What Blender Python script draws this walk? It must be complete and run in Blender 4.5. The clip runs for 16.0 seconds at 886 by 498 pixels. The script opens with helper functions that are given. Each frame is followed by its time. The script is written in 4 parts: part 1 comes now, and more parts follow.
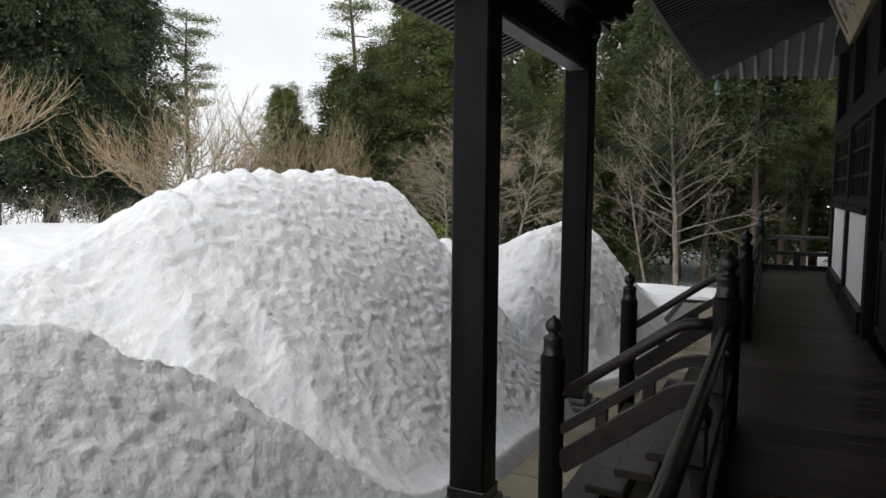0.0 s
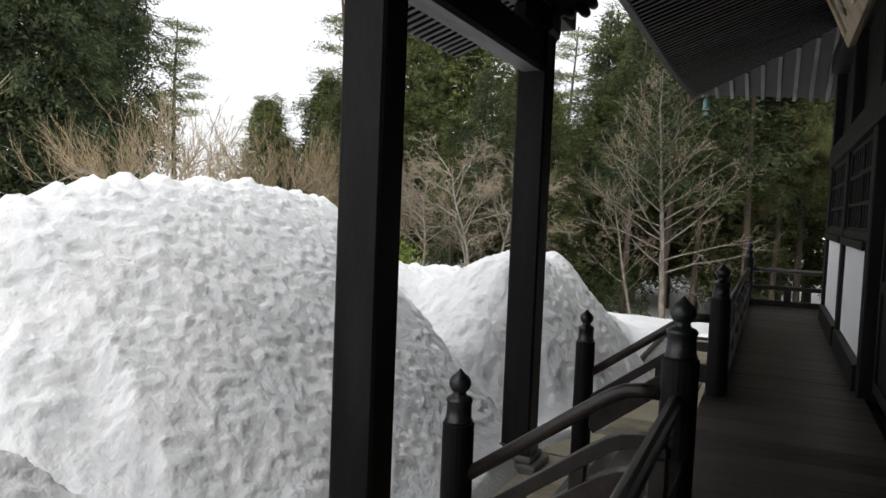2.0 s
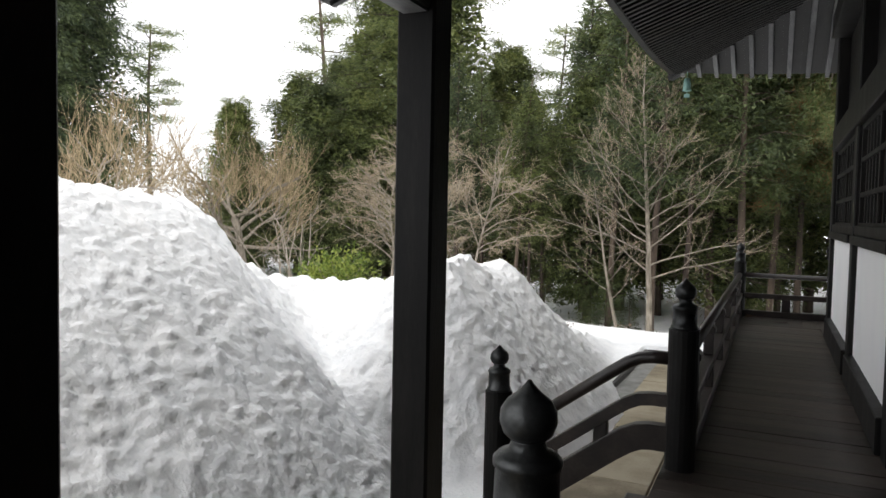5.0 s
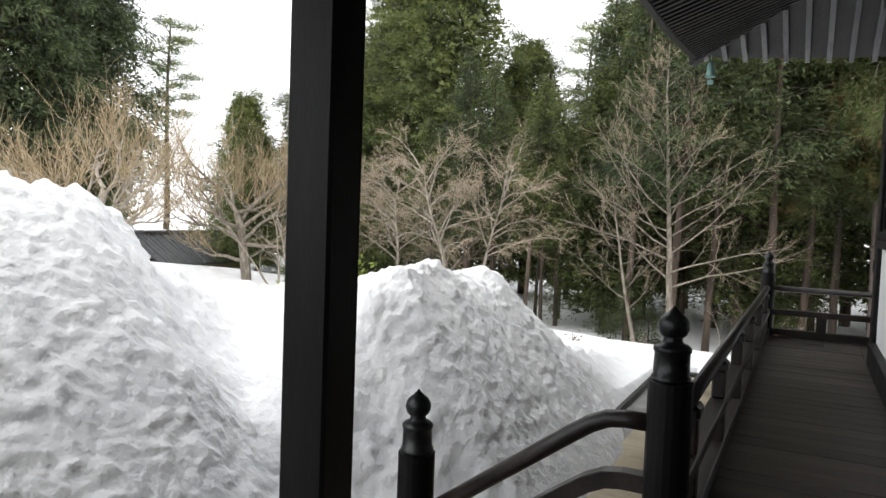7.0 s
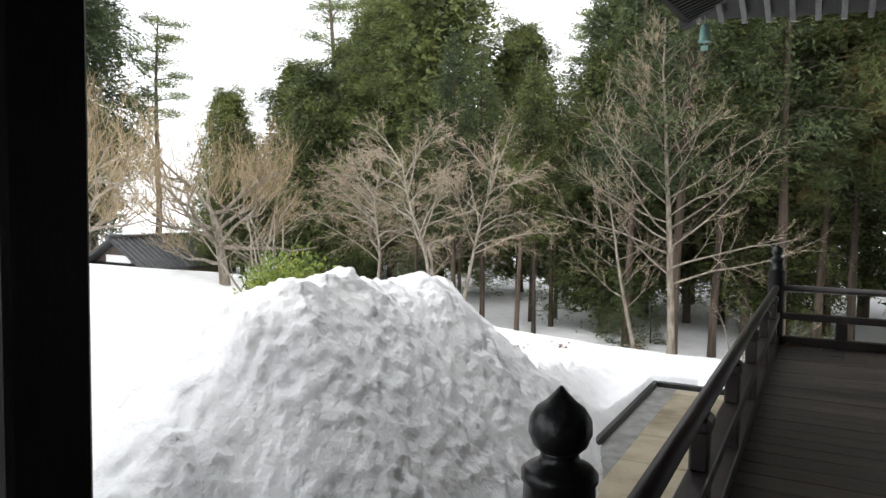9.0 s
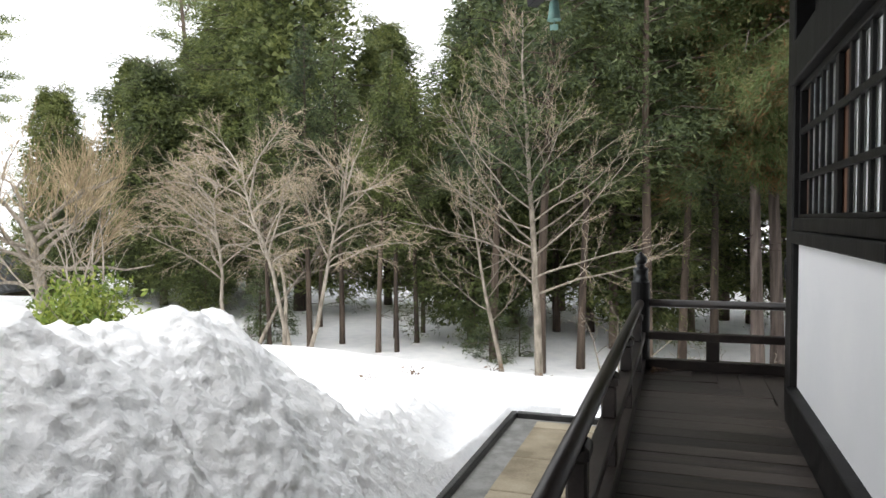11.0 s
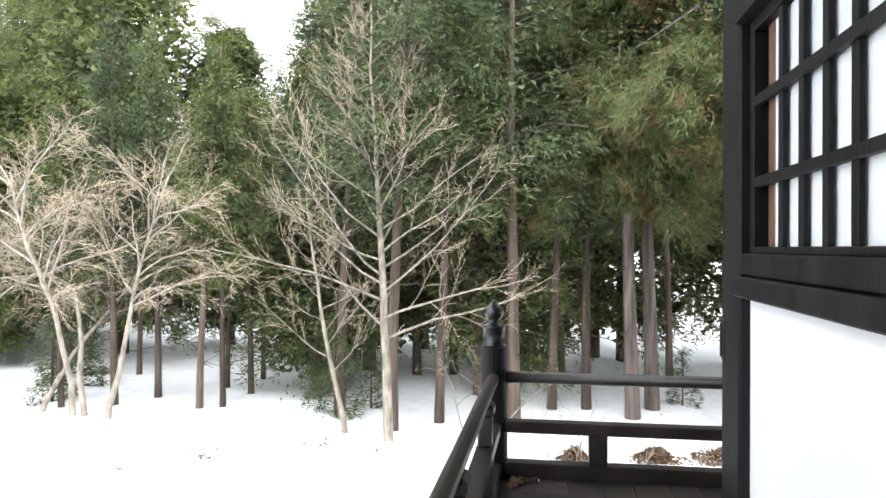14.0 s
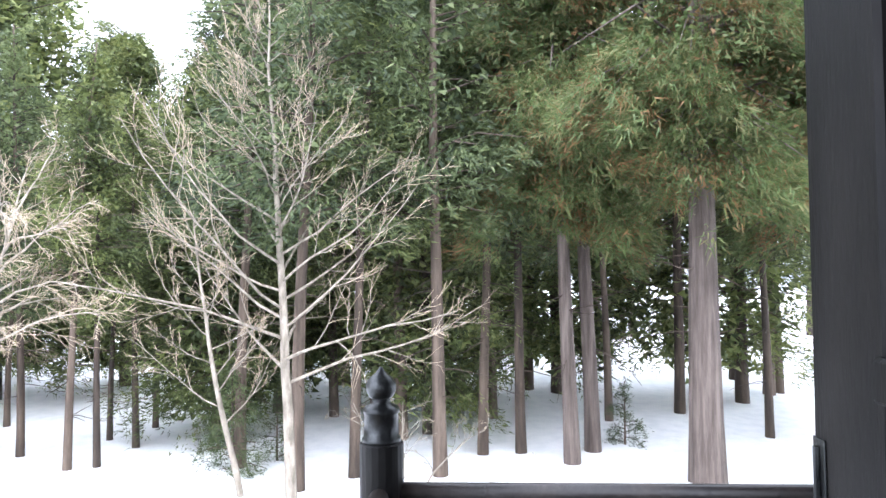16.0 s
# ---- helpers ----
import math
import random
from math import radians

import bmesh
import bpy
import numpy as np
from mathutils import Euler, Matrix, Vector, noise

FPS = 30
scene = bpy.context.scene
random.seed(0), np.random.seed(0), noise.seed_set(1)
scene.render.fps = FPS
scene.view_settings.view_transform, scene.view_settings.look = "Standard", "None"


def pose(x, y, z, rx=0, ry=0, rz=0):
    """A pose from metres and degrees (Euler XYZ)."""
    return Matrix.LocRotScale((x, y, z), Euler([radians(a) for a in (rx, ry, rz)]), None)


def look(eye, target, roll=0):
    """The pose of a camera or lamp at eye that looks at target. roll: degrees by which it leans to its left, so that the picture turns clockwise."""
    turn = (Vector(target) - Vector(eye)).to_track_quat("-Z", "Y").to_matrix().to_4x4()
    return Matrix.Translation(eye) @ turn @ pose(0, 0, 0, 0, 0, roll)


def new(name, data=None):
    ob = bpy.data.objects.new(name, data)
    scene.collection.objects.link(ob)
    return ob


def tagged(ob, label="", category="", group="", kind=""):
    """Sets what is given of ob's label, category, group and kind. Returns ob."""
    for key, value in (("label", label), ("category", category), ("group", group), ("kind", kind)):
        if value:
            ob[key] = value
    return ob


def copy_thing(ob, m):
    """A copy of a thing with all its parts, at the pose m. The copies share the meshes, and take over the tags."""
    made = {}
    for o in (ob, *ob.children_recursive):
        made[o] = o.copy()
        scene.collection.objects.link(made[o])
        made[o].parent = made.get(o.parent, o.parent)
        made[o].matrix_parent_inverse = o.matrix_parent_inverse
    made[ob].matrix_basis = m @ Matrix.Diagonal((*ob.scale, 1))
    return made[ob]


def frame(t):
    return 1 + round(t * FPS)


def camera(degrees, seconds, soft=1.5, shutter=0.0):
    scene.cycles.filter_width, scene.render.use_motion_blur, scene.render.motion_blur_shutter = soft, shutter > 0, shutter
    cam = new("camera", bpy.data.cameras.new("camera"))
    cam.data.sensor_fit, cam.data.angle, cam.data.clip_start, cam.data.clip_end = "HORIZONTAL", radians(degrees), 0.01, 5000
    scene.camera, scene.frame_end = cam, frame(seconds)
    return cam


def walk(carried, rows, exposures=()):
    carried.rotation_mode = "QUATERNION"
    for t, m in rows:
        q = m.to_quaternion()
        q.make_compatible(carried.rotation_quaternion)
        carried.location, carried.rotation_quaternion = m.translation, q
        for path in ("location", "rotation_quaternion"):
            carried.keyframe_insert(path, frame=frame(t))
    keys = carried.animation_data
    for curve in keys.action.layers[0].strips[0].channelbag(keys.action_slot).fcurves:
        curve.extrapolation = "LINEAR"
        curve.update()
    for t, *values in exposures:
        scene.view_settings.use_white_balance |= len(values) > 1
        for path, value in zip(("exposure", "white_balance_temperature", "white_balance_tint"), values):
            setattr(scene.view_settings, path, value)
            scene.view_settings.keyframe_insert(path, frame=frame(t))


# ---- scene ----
cam = camera(64.6, 16.0)
EXPOSURES = [(0.0, 0.1, 6500, 10), (2.0, 0.38, 6550, 10), (4.2, 0.76, 6650, 10), (7.0, 0.97, 6550, 10), (10.5, 1.12, 6500, 10), (12.5, 1.8, 6600, 10), (14.0, 2.2, 6250, 10), (14.5, 2.32, 6200, 12), (16.0, 2.58, 5750, 14)]
PATH = [
    (0, (-0.044, 0.144, 1.676), (-0.898, 1.944, 1.505), 0.5),
    (0.5, (-0.021, 0.508, 1.681), (-0.815, 2.335, 1.507), 2.7),
    (1, (0.034, 0.855, 1.689), (-0.744, 2.691, 1.534), 1.4),
    (1.5, (0.11, 1.177, 1.69), (-0.781, 2.961, 1.532), 2.3),
    (2, (0.075, 1.6, 1.661), (-0.774, 3.407, 1.546), 2.3),
    (2.5, (0.071, 1.973, 1.656), (-0.743, 3.799, 1.598), 3.2),
    (3, (0.094, 2.38, 1.644), (-0.816, 4.161, 1.598), 1.9),
    (3.5, (0.097, 2.766, 1.631), (-0.798, 4.553, 1.573), 1.9),
    (4, (0.101, 3.154, 1.648), (-0.732, 4.97, 1.561), 1.6),
    (4.2, (0.115, 3.318, 1.628), (-0.703, 5.141, 1.535), 1.5),
    (6.5, (0.204, 5.085, 1.637), (-0.747, 6.841, 1.535), 0.8),
    (7, (0.175, 5.509, 1.614), (-0.748, 7.28, 1.515), 2.1),
    (7.5, (0.162, 5.953, 1.598), (-0.735, 7.737, 1.489), 2.1),
    (8, (0.153, 6.378, 1.619), (-0.817, 8.123, 1.507), 0.6),
    (10.3, (0.082, 8.526, 1.604), (-0.681, 10.372, 1.507), -0.1),
    (10.5, (0.066, 8.709, 1.586), (-0.64, 10.578, 1.494), -0.6),
    (11, (0.082, 9.186, 1.607), (-0.562, 11.077, 1.523), -0.4),
    (11.5, (0.08, 9.693, 1.593), (-0.498, 11.606, 1.523), -0.1),
    (12, (0.072, 10.151, 1.617), (-0.398, 12.094, 1.545), 0.3),
    (12.5, (0.081, 10.621, 1.613), (-0.409, 12.559, 1.555), -0.4),
    (13, (0.093, 11.048, 1.6), (-0.362, 12.995, 1.547), 0.5),
    (13.5, (0.074, 11.488, 1.62), (-0.282, 13.455, 1.56), 1.0),
    (14, (0.065, 11.959, 1.624), (-0.237, 13.936, 1.62), 0.1),
    (14.5, (0.065, 12.406, 1.629), (-0.224, 14.385, 1.647), -0.3),
    (15, (0.065, 12.89, 1.651), (-0.148, 14.879, 1.652), 1.2),
    (15.5, (0.106, 13.386, 1.644), (-0.06, 15.379, 1.652), -0.9),
    (16, (0.122, 13.857, 1.673), (0.014, 15.853, 1.737), -0.6),
]
walk(cam, [(t, look(eye, target, roll)) for t, eye, target, roll in PATH], EXPOSURES)

# world: bright overcast sky
world = bpy.data.worlds.new("world")
scene.world = world
world.use_nodes = True
wn, wl = world.node_tree.nodes, world.node_tree.links
bg = wn["Background"]
sky = wn.new("ShaderNodeTexSky")
sky.sky_type, sky.sun_disc = "NISHITA", False
sky.sun_elevation, sky.sun_rotation = radians(59), radians(160)
grey = wn.new("ShaderNodeHueSaturation")
grey.inputs["Saturation"].default_value = 0.12
wl.new(sky.outputs["Color"], grey.inputs["Color"])
cl_co = wn.new("ShaderNodeTexCoord")
cl_n = wn.new("ShaderNodeTexNoise")
cl_n.inputs["Scale"].default_value, cl_n.inputs["Detail"].default_value = 2.2, 5
wl.new(cl_co.outputs["Generated"], cl_n.inputs["Vector"])
cl_r = wn.new("ShaderNodeMapRange")
cl_r.inputs["From Min"].default_value, cl_r.inputs["From Max"].default_value = 0.3, 0.75
cl_r.inputs["To Min"].default_value, cl_r.inputs["To Max"].default_value = 0.0, 1.0
wl.new(cl_n.outputs["Fac"], cl_r.inputs["Value"])
cl_c = wn.new("ShaderNodeMix")
cl_c.data_type = "RGBA"
cl_c.inputs[6].default_value, cl_c.inputs[7].default_value = (5.6, 5.8, 6.1, 1), (9.4, 9.5, 9.7, 1)
wl.new(cl_r.outputs["Result"], cl_c.inputs[0])
veil = wn.new("ShaderNodeMix")
veil.data_type = "RGBA"
veil.inputs[0].default_value = 0.85
wl.new(grey.outputs["Color"], veil.inputs[6])
wl.new(cl_c.outputs[2], veil.inputs[7])
wl.new(veil.outputs[2], bg.inputs["Color"])
bg.inputs["Strength"].default_value = 0.132
sun = new("sun", bpy.data.lights.new("sun", "SUN"))
sun.data.energy, sun.data.angle, sun.data.color = 0.9, radians(60), (1.0, 0.96, 0.9)
sun.matrix_world = look((4, -12, 40), (-4, 10, 0))


# ---- materials ----
def material(name, colours, scale=4.0, rough=0.6, bump=0.2, bump_scale=30.0, stretch=(1, 1, 1), metal=0.0, island=0.0, obj=0.0, detail=6, fine=0.25, coat=0.0, trans=0.0, depth=0.01, gloss=0.5):
    """Two scales of noise between the colours, with fine relief."""
    m = bpy.data.materials.new(name)
    m.use_nodes = True
    n, l = m.node_tree.nodes, m.node_tree.links
    b = n["Principled BSDF"]
    co = n.new("ShaderNodeTexCoord")
    mp = n.new("ShaderNodeMapping")
    mp.inputs["Scale"].default_value = stretch
    geo = n.new("ShaderNodeNewGeometry")
    l.new(geo.outputs["Position"], mp.inputs["Vector"])
    big = n.new("ShaderNodeTexNoise")
    big.inputs["Scale"].default_value, big.inputs["Detail"].default_value = scale, detail
    l.new(mp.outputs["Vector"], big.inputs["Vector"])
    small = n.new("ShaderNodeTexNoise")
    small.inputs["Scale"].default_value, small.inputs["Detail"].default_value = bump_scale, 4
    l.new(mp.outputs["Vector"], small.inputs["Vector"])
    mix = n.new("ShaderNodeMath")
    mix.operation = "MULTIPLY_ADD"
    l.new(small.outputs["Fac"], mix.inputs[0])
    mix.inputs[1].default_value = fine
    l.new(big.outputs["Fac"], mix.inputs[2])
    value = mix.outputs[0]
    shift = -0.5 * fine
    for amount, node, socket in ((island, geo, "Random Per Island"), (obj, n.new("ShaderNodeObjectInfo"), "Random")):
        if amount:
            add = n.new("ShaderNodeMath")
            add.operation = "MULTIPLY_ADD"
            l.new(node.outputs[socket], add.inputs[0])
            add.inputs[1].default_value = amount
            l.new(value, add.inputs[2])
            value = add.outputs[0]
            shift -= 0.5 * amount
    off = n.new("ShaderNodeMath")
    off.inputs[1].default_value = shift
    l.new(value, off.inputs[0])
    ramp = n.new("ShaderNodeValToRGB")
    e = ramp.color_ramp.elements
    e[0].position, e[1].position = 0.3, 0.72
    e[0].color, e[1].color = (*colours[0], 1), (*colours[-1], 1)
    for k, c in enumerate(colours[1:-1]):
        e.new(0.3 + 0.42 * (k + 1) / (len(colours) - 1)).color = (*c, 1)
    l.new(off.outputs[0], ramp.inputs["Fac"])
    l.new(ramp.outputs["Color"], b.inputs["Base Color"])
    rr = n.new("ShaderNodeMapRange")
    rr.inputs["To Min"].default_value, rr.inputs["To Max"].default_value = max(rough - 0.12, 0.05), min(rough + 0.12, 1)
    l.new(big.outputs["Fac"], rr.inputs["Value"])
    l.new(rr.outputs["Result"], b.inputs["Roughness"])
    b.inputs["Metallic"].default_value = metal
    b.inputs["Specular IOR Level"].default_value = gloss
    b.inputs["Coat Weight"].default_value = coat
    if bump:
        bp = n.new("ShaderNodeBump")
        bp.inputs["Strength"].default_value, bp.inputs["Distance"].default_value = bump, depth
        l.new(small.outputs["Fac"], bp.inputs["Height"])
        l.new(bp.outputs["Normal"], b.inputs["Normal"])
    if trans:
        tl = n.new("ShaderNodeBsdfTranslucent")
        l.new(ramp.outputs["Color"], tl.inputs["Color"])
        mx = n.new("ShaderNodeMixShader")
        mx.inputs[0].default_value = trans
        l.new(b.outputs[0], mx.inputs[1])
        l.new(tl.outputs[0], mx.inputs[2])
        l.new(mx.outputs[0], n["Material Output"].inputs["Surface"])
    return m


M = {
    "snow": material("snow", [(0.81, 0.825, 0.845), (0.89, 0.90, 0.915), (0.94, 0.943, 0.95)], 2.6, 0.8, 0.6, 26, fine=0.5, depth=0.03),
    "floor": material("veranda_boards", [(0.022, 0.018, 0.015), (0.055, 0.044, 0.038), (0.095, 0.078, 0.067)], 1.6, 0.42, 0.3, 18, (0.35, 7, 1), obj=0.3, gloss=0.35),
    "wood": material("dark_stained_wood", [(0.005, 0.005, 0.0052), (0.0095, 0.009, 0.009), (0.019, 0.0175, 0.0165)], 3.0, 0.5, 0.25, 40, (1.5, 1.5, 0.25), gloss=0.16),
    "wood_x": material("dark_rail_wood", [(0.010, 0.008, 0.0075), (0.024, 0.018, 0.016), (0.05, 0.038, 0.032)], 3.0, 0.38, 0.25, 36, (1.4, 0.3, 1.4)),
    # lighter than dark_stained_wood, to paint snow bounce on the rafters
    "roof_wood": material("dark_rafter_wood", [(0.006, 0.006, 0.0066), (0.012, 0.012, 0.013), (0.03, 0.029, 0.029)], 2.5, 0.42, 0.3, 30, obj=0.3, gloss=0.25),
    # lighter grey; also paints the snow-lit faces of the porch beam
    "grey_wood": material("lighter_grey_wood", [(0.05, 0.05, 0.055), (0.10, 0.10, 0.105), (0.19, 0.19, 0.19)], 2.0, 0.6, 0.3, 25, (2, 0.5, 1), island=0.25),
    "pale_end": material("pale_rafter_end", [(0.35, 0.34, 0.32), (0.55, 0.54, 0.52)], 8, 0.6, 0.2, 60),
    "plaster": material("white_plaster", [(0.76, 0.77, 0.78), (0.81, 0.81, 0.82), (0.84, 0.84, 0.84)], 1.2, 0.8, 0.08, 60, fine=0.15),
    "paper": material("shoji_paper", [(0.70, 0.73, 0.73), (0.78, 0.80, 0.80)], 1.5, 0.6, 0.05, 50, fine=0.15),
    "brown": material("brown_frame_wood", [(0.06, 0.028, 0.016), (0.12, 0.055, 0.03), (0.2, 0.1, 0.06)], 3, 0.5, 0.2, 40, (2, 2, 0.3)),
    "metal": material("dark_bronze_cap", [(0.018, 0.019, 0.02), (0.04, 0.042, 0.043), (0.08, 0.083, 0.083)], 6, 0.32, 0.15, 70, metal=0.75),
    "verdigris": material("green_bronze", [(0.10, 0.20, 0.18), (0.20, 0.36, 0.32), (0.30, 0.45, 0.40)], 9, 0.55, 0.2, 60, metal=0.3),
    "stone": material("grey_granite", [(0.10, 0.105, 0.10), (0.17, 0.17, 0.16), (0.25, 0.25, 0.24)], 5, 0.7, 0.4, 60, obj=0.2),
    "paving": material("sandstone_paving", [(0.17, 0.14, 0.09), (0.29, 0.245, 0.17), (0.38, 0.33, 0.24)], 2.2, 0.75, 0.4, 40, obj=0.35),
    "kerb": material("black_wet_kerb", [(0.008, 0.008, 0.009), (0.02, 0.02, 0.02), (0.05, 0.048, 0.045)], 5, 0.4, 0.4, 50),
    "bark_pale": material("pale_grey_bark", [(0.14, 0.12, 0.092), (0.265, 0.23, 0.185), (0.40, 0.355, 0.295)], 3, 0.8, 0.4, 30, (3, 3, 1), obj=0.2),
    "twig_pink": material("pinkish_twig_bark", [(0.25, 0.195, 0.13), (0.38, 0.305, 0.21), (0.51, 0.42, 0.31)], 3, 0.8, 0.3, 30, obj=0.15, island=0.2),
    "twig_orange": material("tan_twig_bark", [(0.22, 0.165, 0.095), (0.37, 0.285, 0.17), (0.52, 0.42, 0.27)], 3, 0.8, 0.3, 30, obj=0.15, island=0.3),
    "bark_sugi": material("cedar_bark", [(0.032, 0.023, 0.017), (0.068, 0.049, 0.036), (0.13, 0.097, 0.073)], 1.5, 0.85, 0.6, 14, (5, 5, 0.6), obj=0.35),
    "bark_near": material("grey_brown_cedar_bark", [(0.06, 0.045, 0.038), (0.125, 0.097, 0.083), (0.21, 0.17, 0.15)], 1.6, 0.85, 0.9, 12, (7, 7, 0.5), depth=0.03),
    "leaf_hinoki": material("cypress_foliage", [(0.05, 0.068, 0.026), (0.115, 0.145, 0.048), (0.22, 0.25, 0.083)], 0.8, 0.6, 0, 5, island=0.4, obj=0.15, trans=0.4),
    "leaf_dark": material("dark_cedar_foliage", [(0.04, 0.058, 0.03), (0.088, 0.118, 0.052), (0.155, 0.19, 0.08)], 0.8, 0.65, 0, 5, island=0.4, obj=0.15, trans=0.4),
    "leaf_olive": material("olive_cedar_foliage", [(0.21, 0.12, 0.05), (0.085, 0.125, 0.045), (0.125, 0.175, 0.058), (0.21, 0.20, 0.085)], 1.1, 0.6, 0, 5, island=0.35, trans=0.45),
    "leaf_shrub": material("yellow_green_foliage", [(0.07, 0.11, 0.015), (0.16, 0.22, 0.035), (0.28, 0.32, 0.07)], 1.5, 0.5, 0, 6, island=0.5, trans=0.4),
    "tile": material("dark_roof_tile", [(0.02, 0.022, 0.024), (0.045, 0.047, 0.05), (0.08, 0.082, 0.085)], 6, 0.45, 0.2, 40, obj=0.2, island=0.2),
    "wall_tan": material("tan_wall", [(0.32, 0.27, 0.19), (0.42, 0.36, 0.26)], 2, 0.8, 0.1, 30),
    "board_dark": material("brown_board_wall", [(0.05, 0.036, 0.03), (0.10, 0.075, 0.06)], 3, 0.7, 0.2, 30, (4, 4, 0.5)),
    "plaque": material("pale_carved_wood", [(0.25, 0.19, 0.12), (0.38, 0.30, 0.20), (0.48, 0.40, 0.29)], 4, 0.6, 0.3, 30),
    "carving": material("whitish_carving", [(0.42, 0.40, 0.36), (0.6, 0.58, 0.54)], 8, 0.6, 0.3, 40),
    "leaf_litter": material("dead_leaves", [(0.05, 0.03, 0.018), (0.13, 0.08, 0.045), (0.2, 0.13, 0.08)], 12, 0.8, 0.2, 60, island=0.5),
    # distance haze is painted in as pale blue-grey
    "hill": material("haze_tinted_hill", [(0.20, 0.22, 0.25), (0.34, 0.35, 0.38), (0.55, 0.56, 0.58)], 0.05, 0.9, 0, 1),
}


# ---- mesh helpers ----
def thing(name, at, label, category, group="", kind=""):
    e = new(name)
    e.matrix_world = at if isinstance(at, Matrix) else Matrix.Translation(at)
    return tagged(e, label, category, group, kind)


def finish(bm, mat, smooth=False):
    me = bpy.data.meshes.new("mesh")
    bm.normal_update()
    bm.to_mesh(me)
    bm.free()
    for m in (mat if isinstance(mat, (list, tuple)) else [mat]):
        me.materials.append(m)
    if smooth:
        me.polygons.foreach_set("use_smooth", [True] * len(me.polygons))
    return me


def part(name, bm, mat, parent=None, label="", smooth=False):
    ob = new(name, finish(bm, mat, smooth))
    if parent is not None:
        ob.parent = parent
    if label:
        ob["label"] = label
    return ob


def structure(name, bm, mat, label, category, smooth=False):
    return tagged(part(name, bm, mat, None, "", smooth), label, category, "", "structure")


def box(x0, x1, y0, y1, z0, z1, bevel=0.0, bm=None):
    target = bm or bmesh.new()
    made = bmesh.ops.create_cube(target, size=1, matrix=Matrix.LocRotScale(((x0 + x1) / 2, (y0 + y1) / 2, (z0 + z1) / 2), None, (x1 - x0, y1 - y0, z1 - z0)))
    if bevel:
        edges = {e for v in made["verts"] for e in v.link_edges}
        bmesh.ops.bevel(target, geom=list(edges), offset=bevel, segments=1, affect="EDGES", profile=0.5)
    return target


def lathe(profile, seg=20, bm=None, m=Matrix()):
    """A turned shape from (radius, height) pairs."""
    bm = bm or bmesh.new()
    rings = [[bm.verts.new(m @ Vector((r * math.cos(2 * math.pi * k / seg), r * math.sin(2 * math.pi * k / seg), z))) for k in range(seg)] for r, z in profile]
    for a, b in zip(rings, rings[1:]):
        for k in range(seg):
            bm.faces.new((a[k], a[(k + 1) % seg], b[(k + 1) % seg], b[k]))
    bm.faces.new(rings[0][::-1])
    bm.faces.new(rings[-1])
    return bm


def tube(points, radii, seg=8, bm=None, squash=None):
    """A tube through points. squash: (half width, half height) for a squared bar with cut corners."""
    bm = bm or bmesh.new()
    pts = [Vector(p) for p in points]
    rings = []
    for k, p in enumerate(pts):
        d = (pts[min(k + 1, len(pts) - 1)] - pts[max(k - 1, 0)]).normalized()
        side = d.cross(Vector((0, 0, 1)))
        side = side.normalized() if side.length > 0.05 else Vector((1, 0, 0))
        up = side.cross(d).normalized()
        r = radii[k] if isinstance(radii, (list, tuple)) else radii
        if squash:
            w, h = squash
            c = 0.12 * min(w, h)
            off = [(w, h - c), (w - c, h), (c - w, h), (-w, h - c), (-w, c - h), (c - w, -h), (w - c, -h), (w, c - h)]
        else:
            off = [(r * math.cos(2 * math.pi * j / seg), r * math.sin(2 * math.pi * j / seg)) for j in range(seg)]
        rings.append([bm.verts.new(p + side * a + up * b) for a, b in off])
    n = len(rings[0])
    for a, b in zip(rings, rings[1:]):
        for j in range(n):
            bm.faces.new((a[j], a[(j + 1) % n], b[(j + 1) % n], b[j]))
    bm.faces.new(rings[0][::-1])
    bm.faces.new(rings[-1])
    return bm


def fbm(x, y, octaves=4):
    """Smooth value noise on numpy arrays, about -1 to 1."""
    total, amp = np.zeros_like(x), 1.0
    for o in range(octaves):
        fx, fy = x * 2 ** o + 17.3 * o, y * 2 ** o - 9.1 * o
        ix, iy = np.floor(fx), np.floor(fy)
        u, v = fx - ix, fy - iy
        u, v = u * u * (3 - 2 * u), v * v * (3 - 2 * v)

        def h(a, b):
            s = np.sin(a * 127.1 + b * 311.7 + o * 13.7) * 43758.5453
            return 2 * (s - np.floor(s)) - 1
        total += amp * ((h(ix, iy) * (1 - u) + h(ix + 1, iy) * u) * (1 - v) + (h(ix, iy + 1) * (1 - u) + h(ix + 1, iy + 1) * u) * v)
        amp *= 0.5
    return total


def fbm3(x, y, z, octaves=2):
    """Smooth value noise in space on numpy arrays, about -1 to 1."""
    total, amp = np.zeros_like(x), 1.0
    for o in range(octaves):
        p = [x * 2 ** o + 17.3 * o, y * 2 ** o - 9.1 * o, z * 2 ** o + 5.7 * o]
        c = [np.floor(a) for a in p]
        f = [a - b for a, b in zip(p, c)]
        f = [a * a * (3 - 2 * a) for a in f]
        for dx in (0, 1):
            for dy in (0, 1):
                for dz in (0, 1):
                    s = np.sin((c[0] + dx) * 127.1 + (c[1] + dy) * 311.7 + (c[2] + dz) * 74.7 + o * 13.7) * 43758.5453
                    w = (f[0] if dx else 1 - f[0]) * (f[1] if dy else 1 - f[1]) * (f[2] if dz else 1 - f[2])
                    total += amp * w * (2 * (s - np.floor(s)) - 1)
        amp *= 0.5
    return total


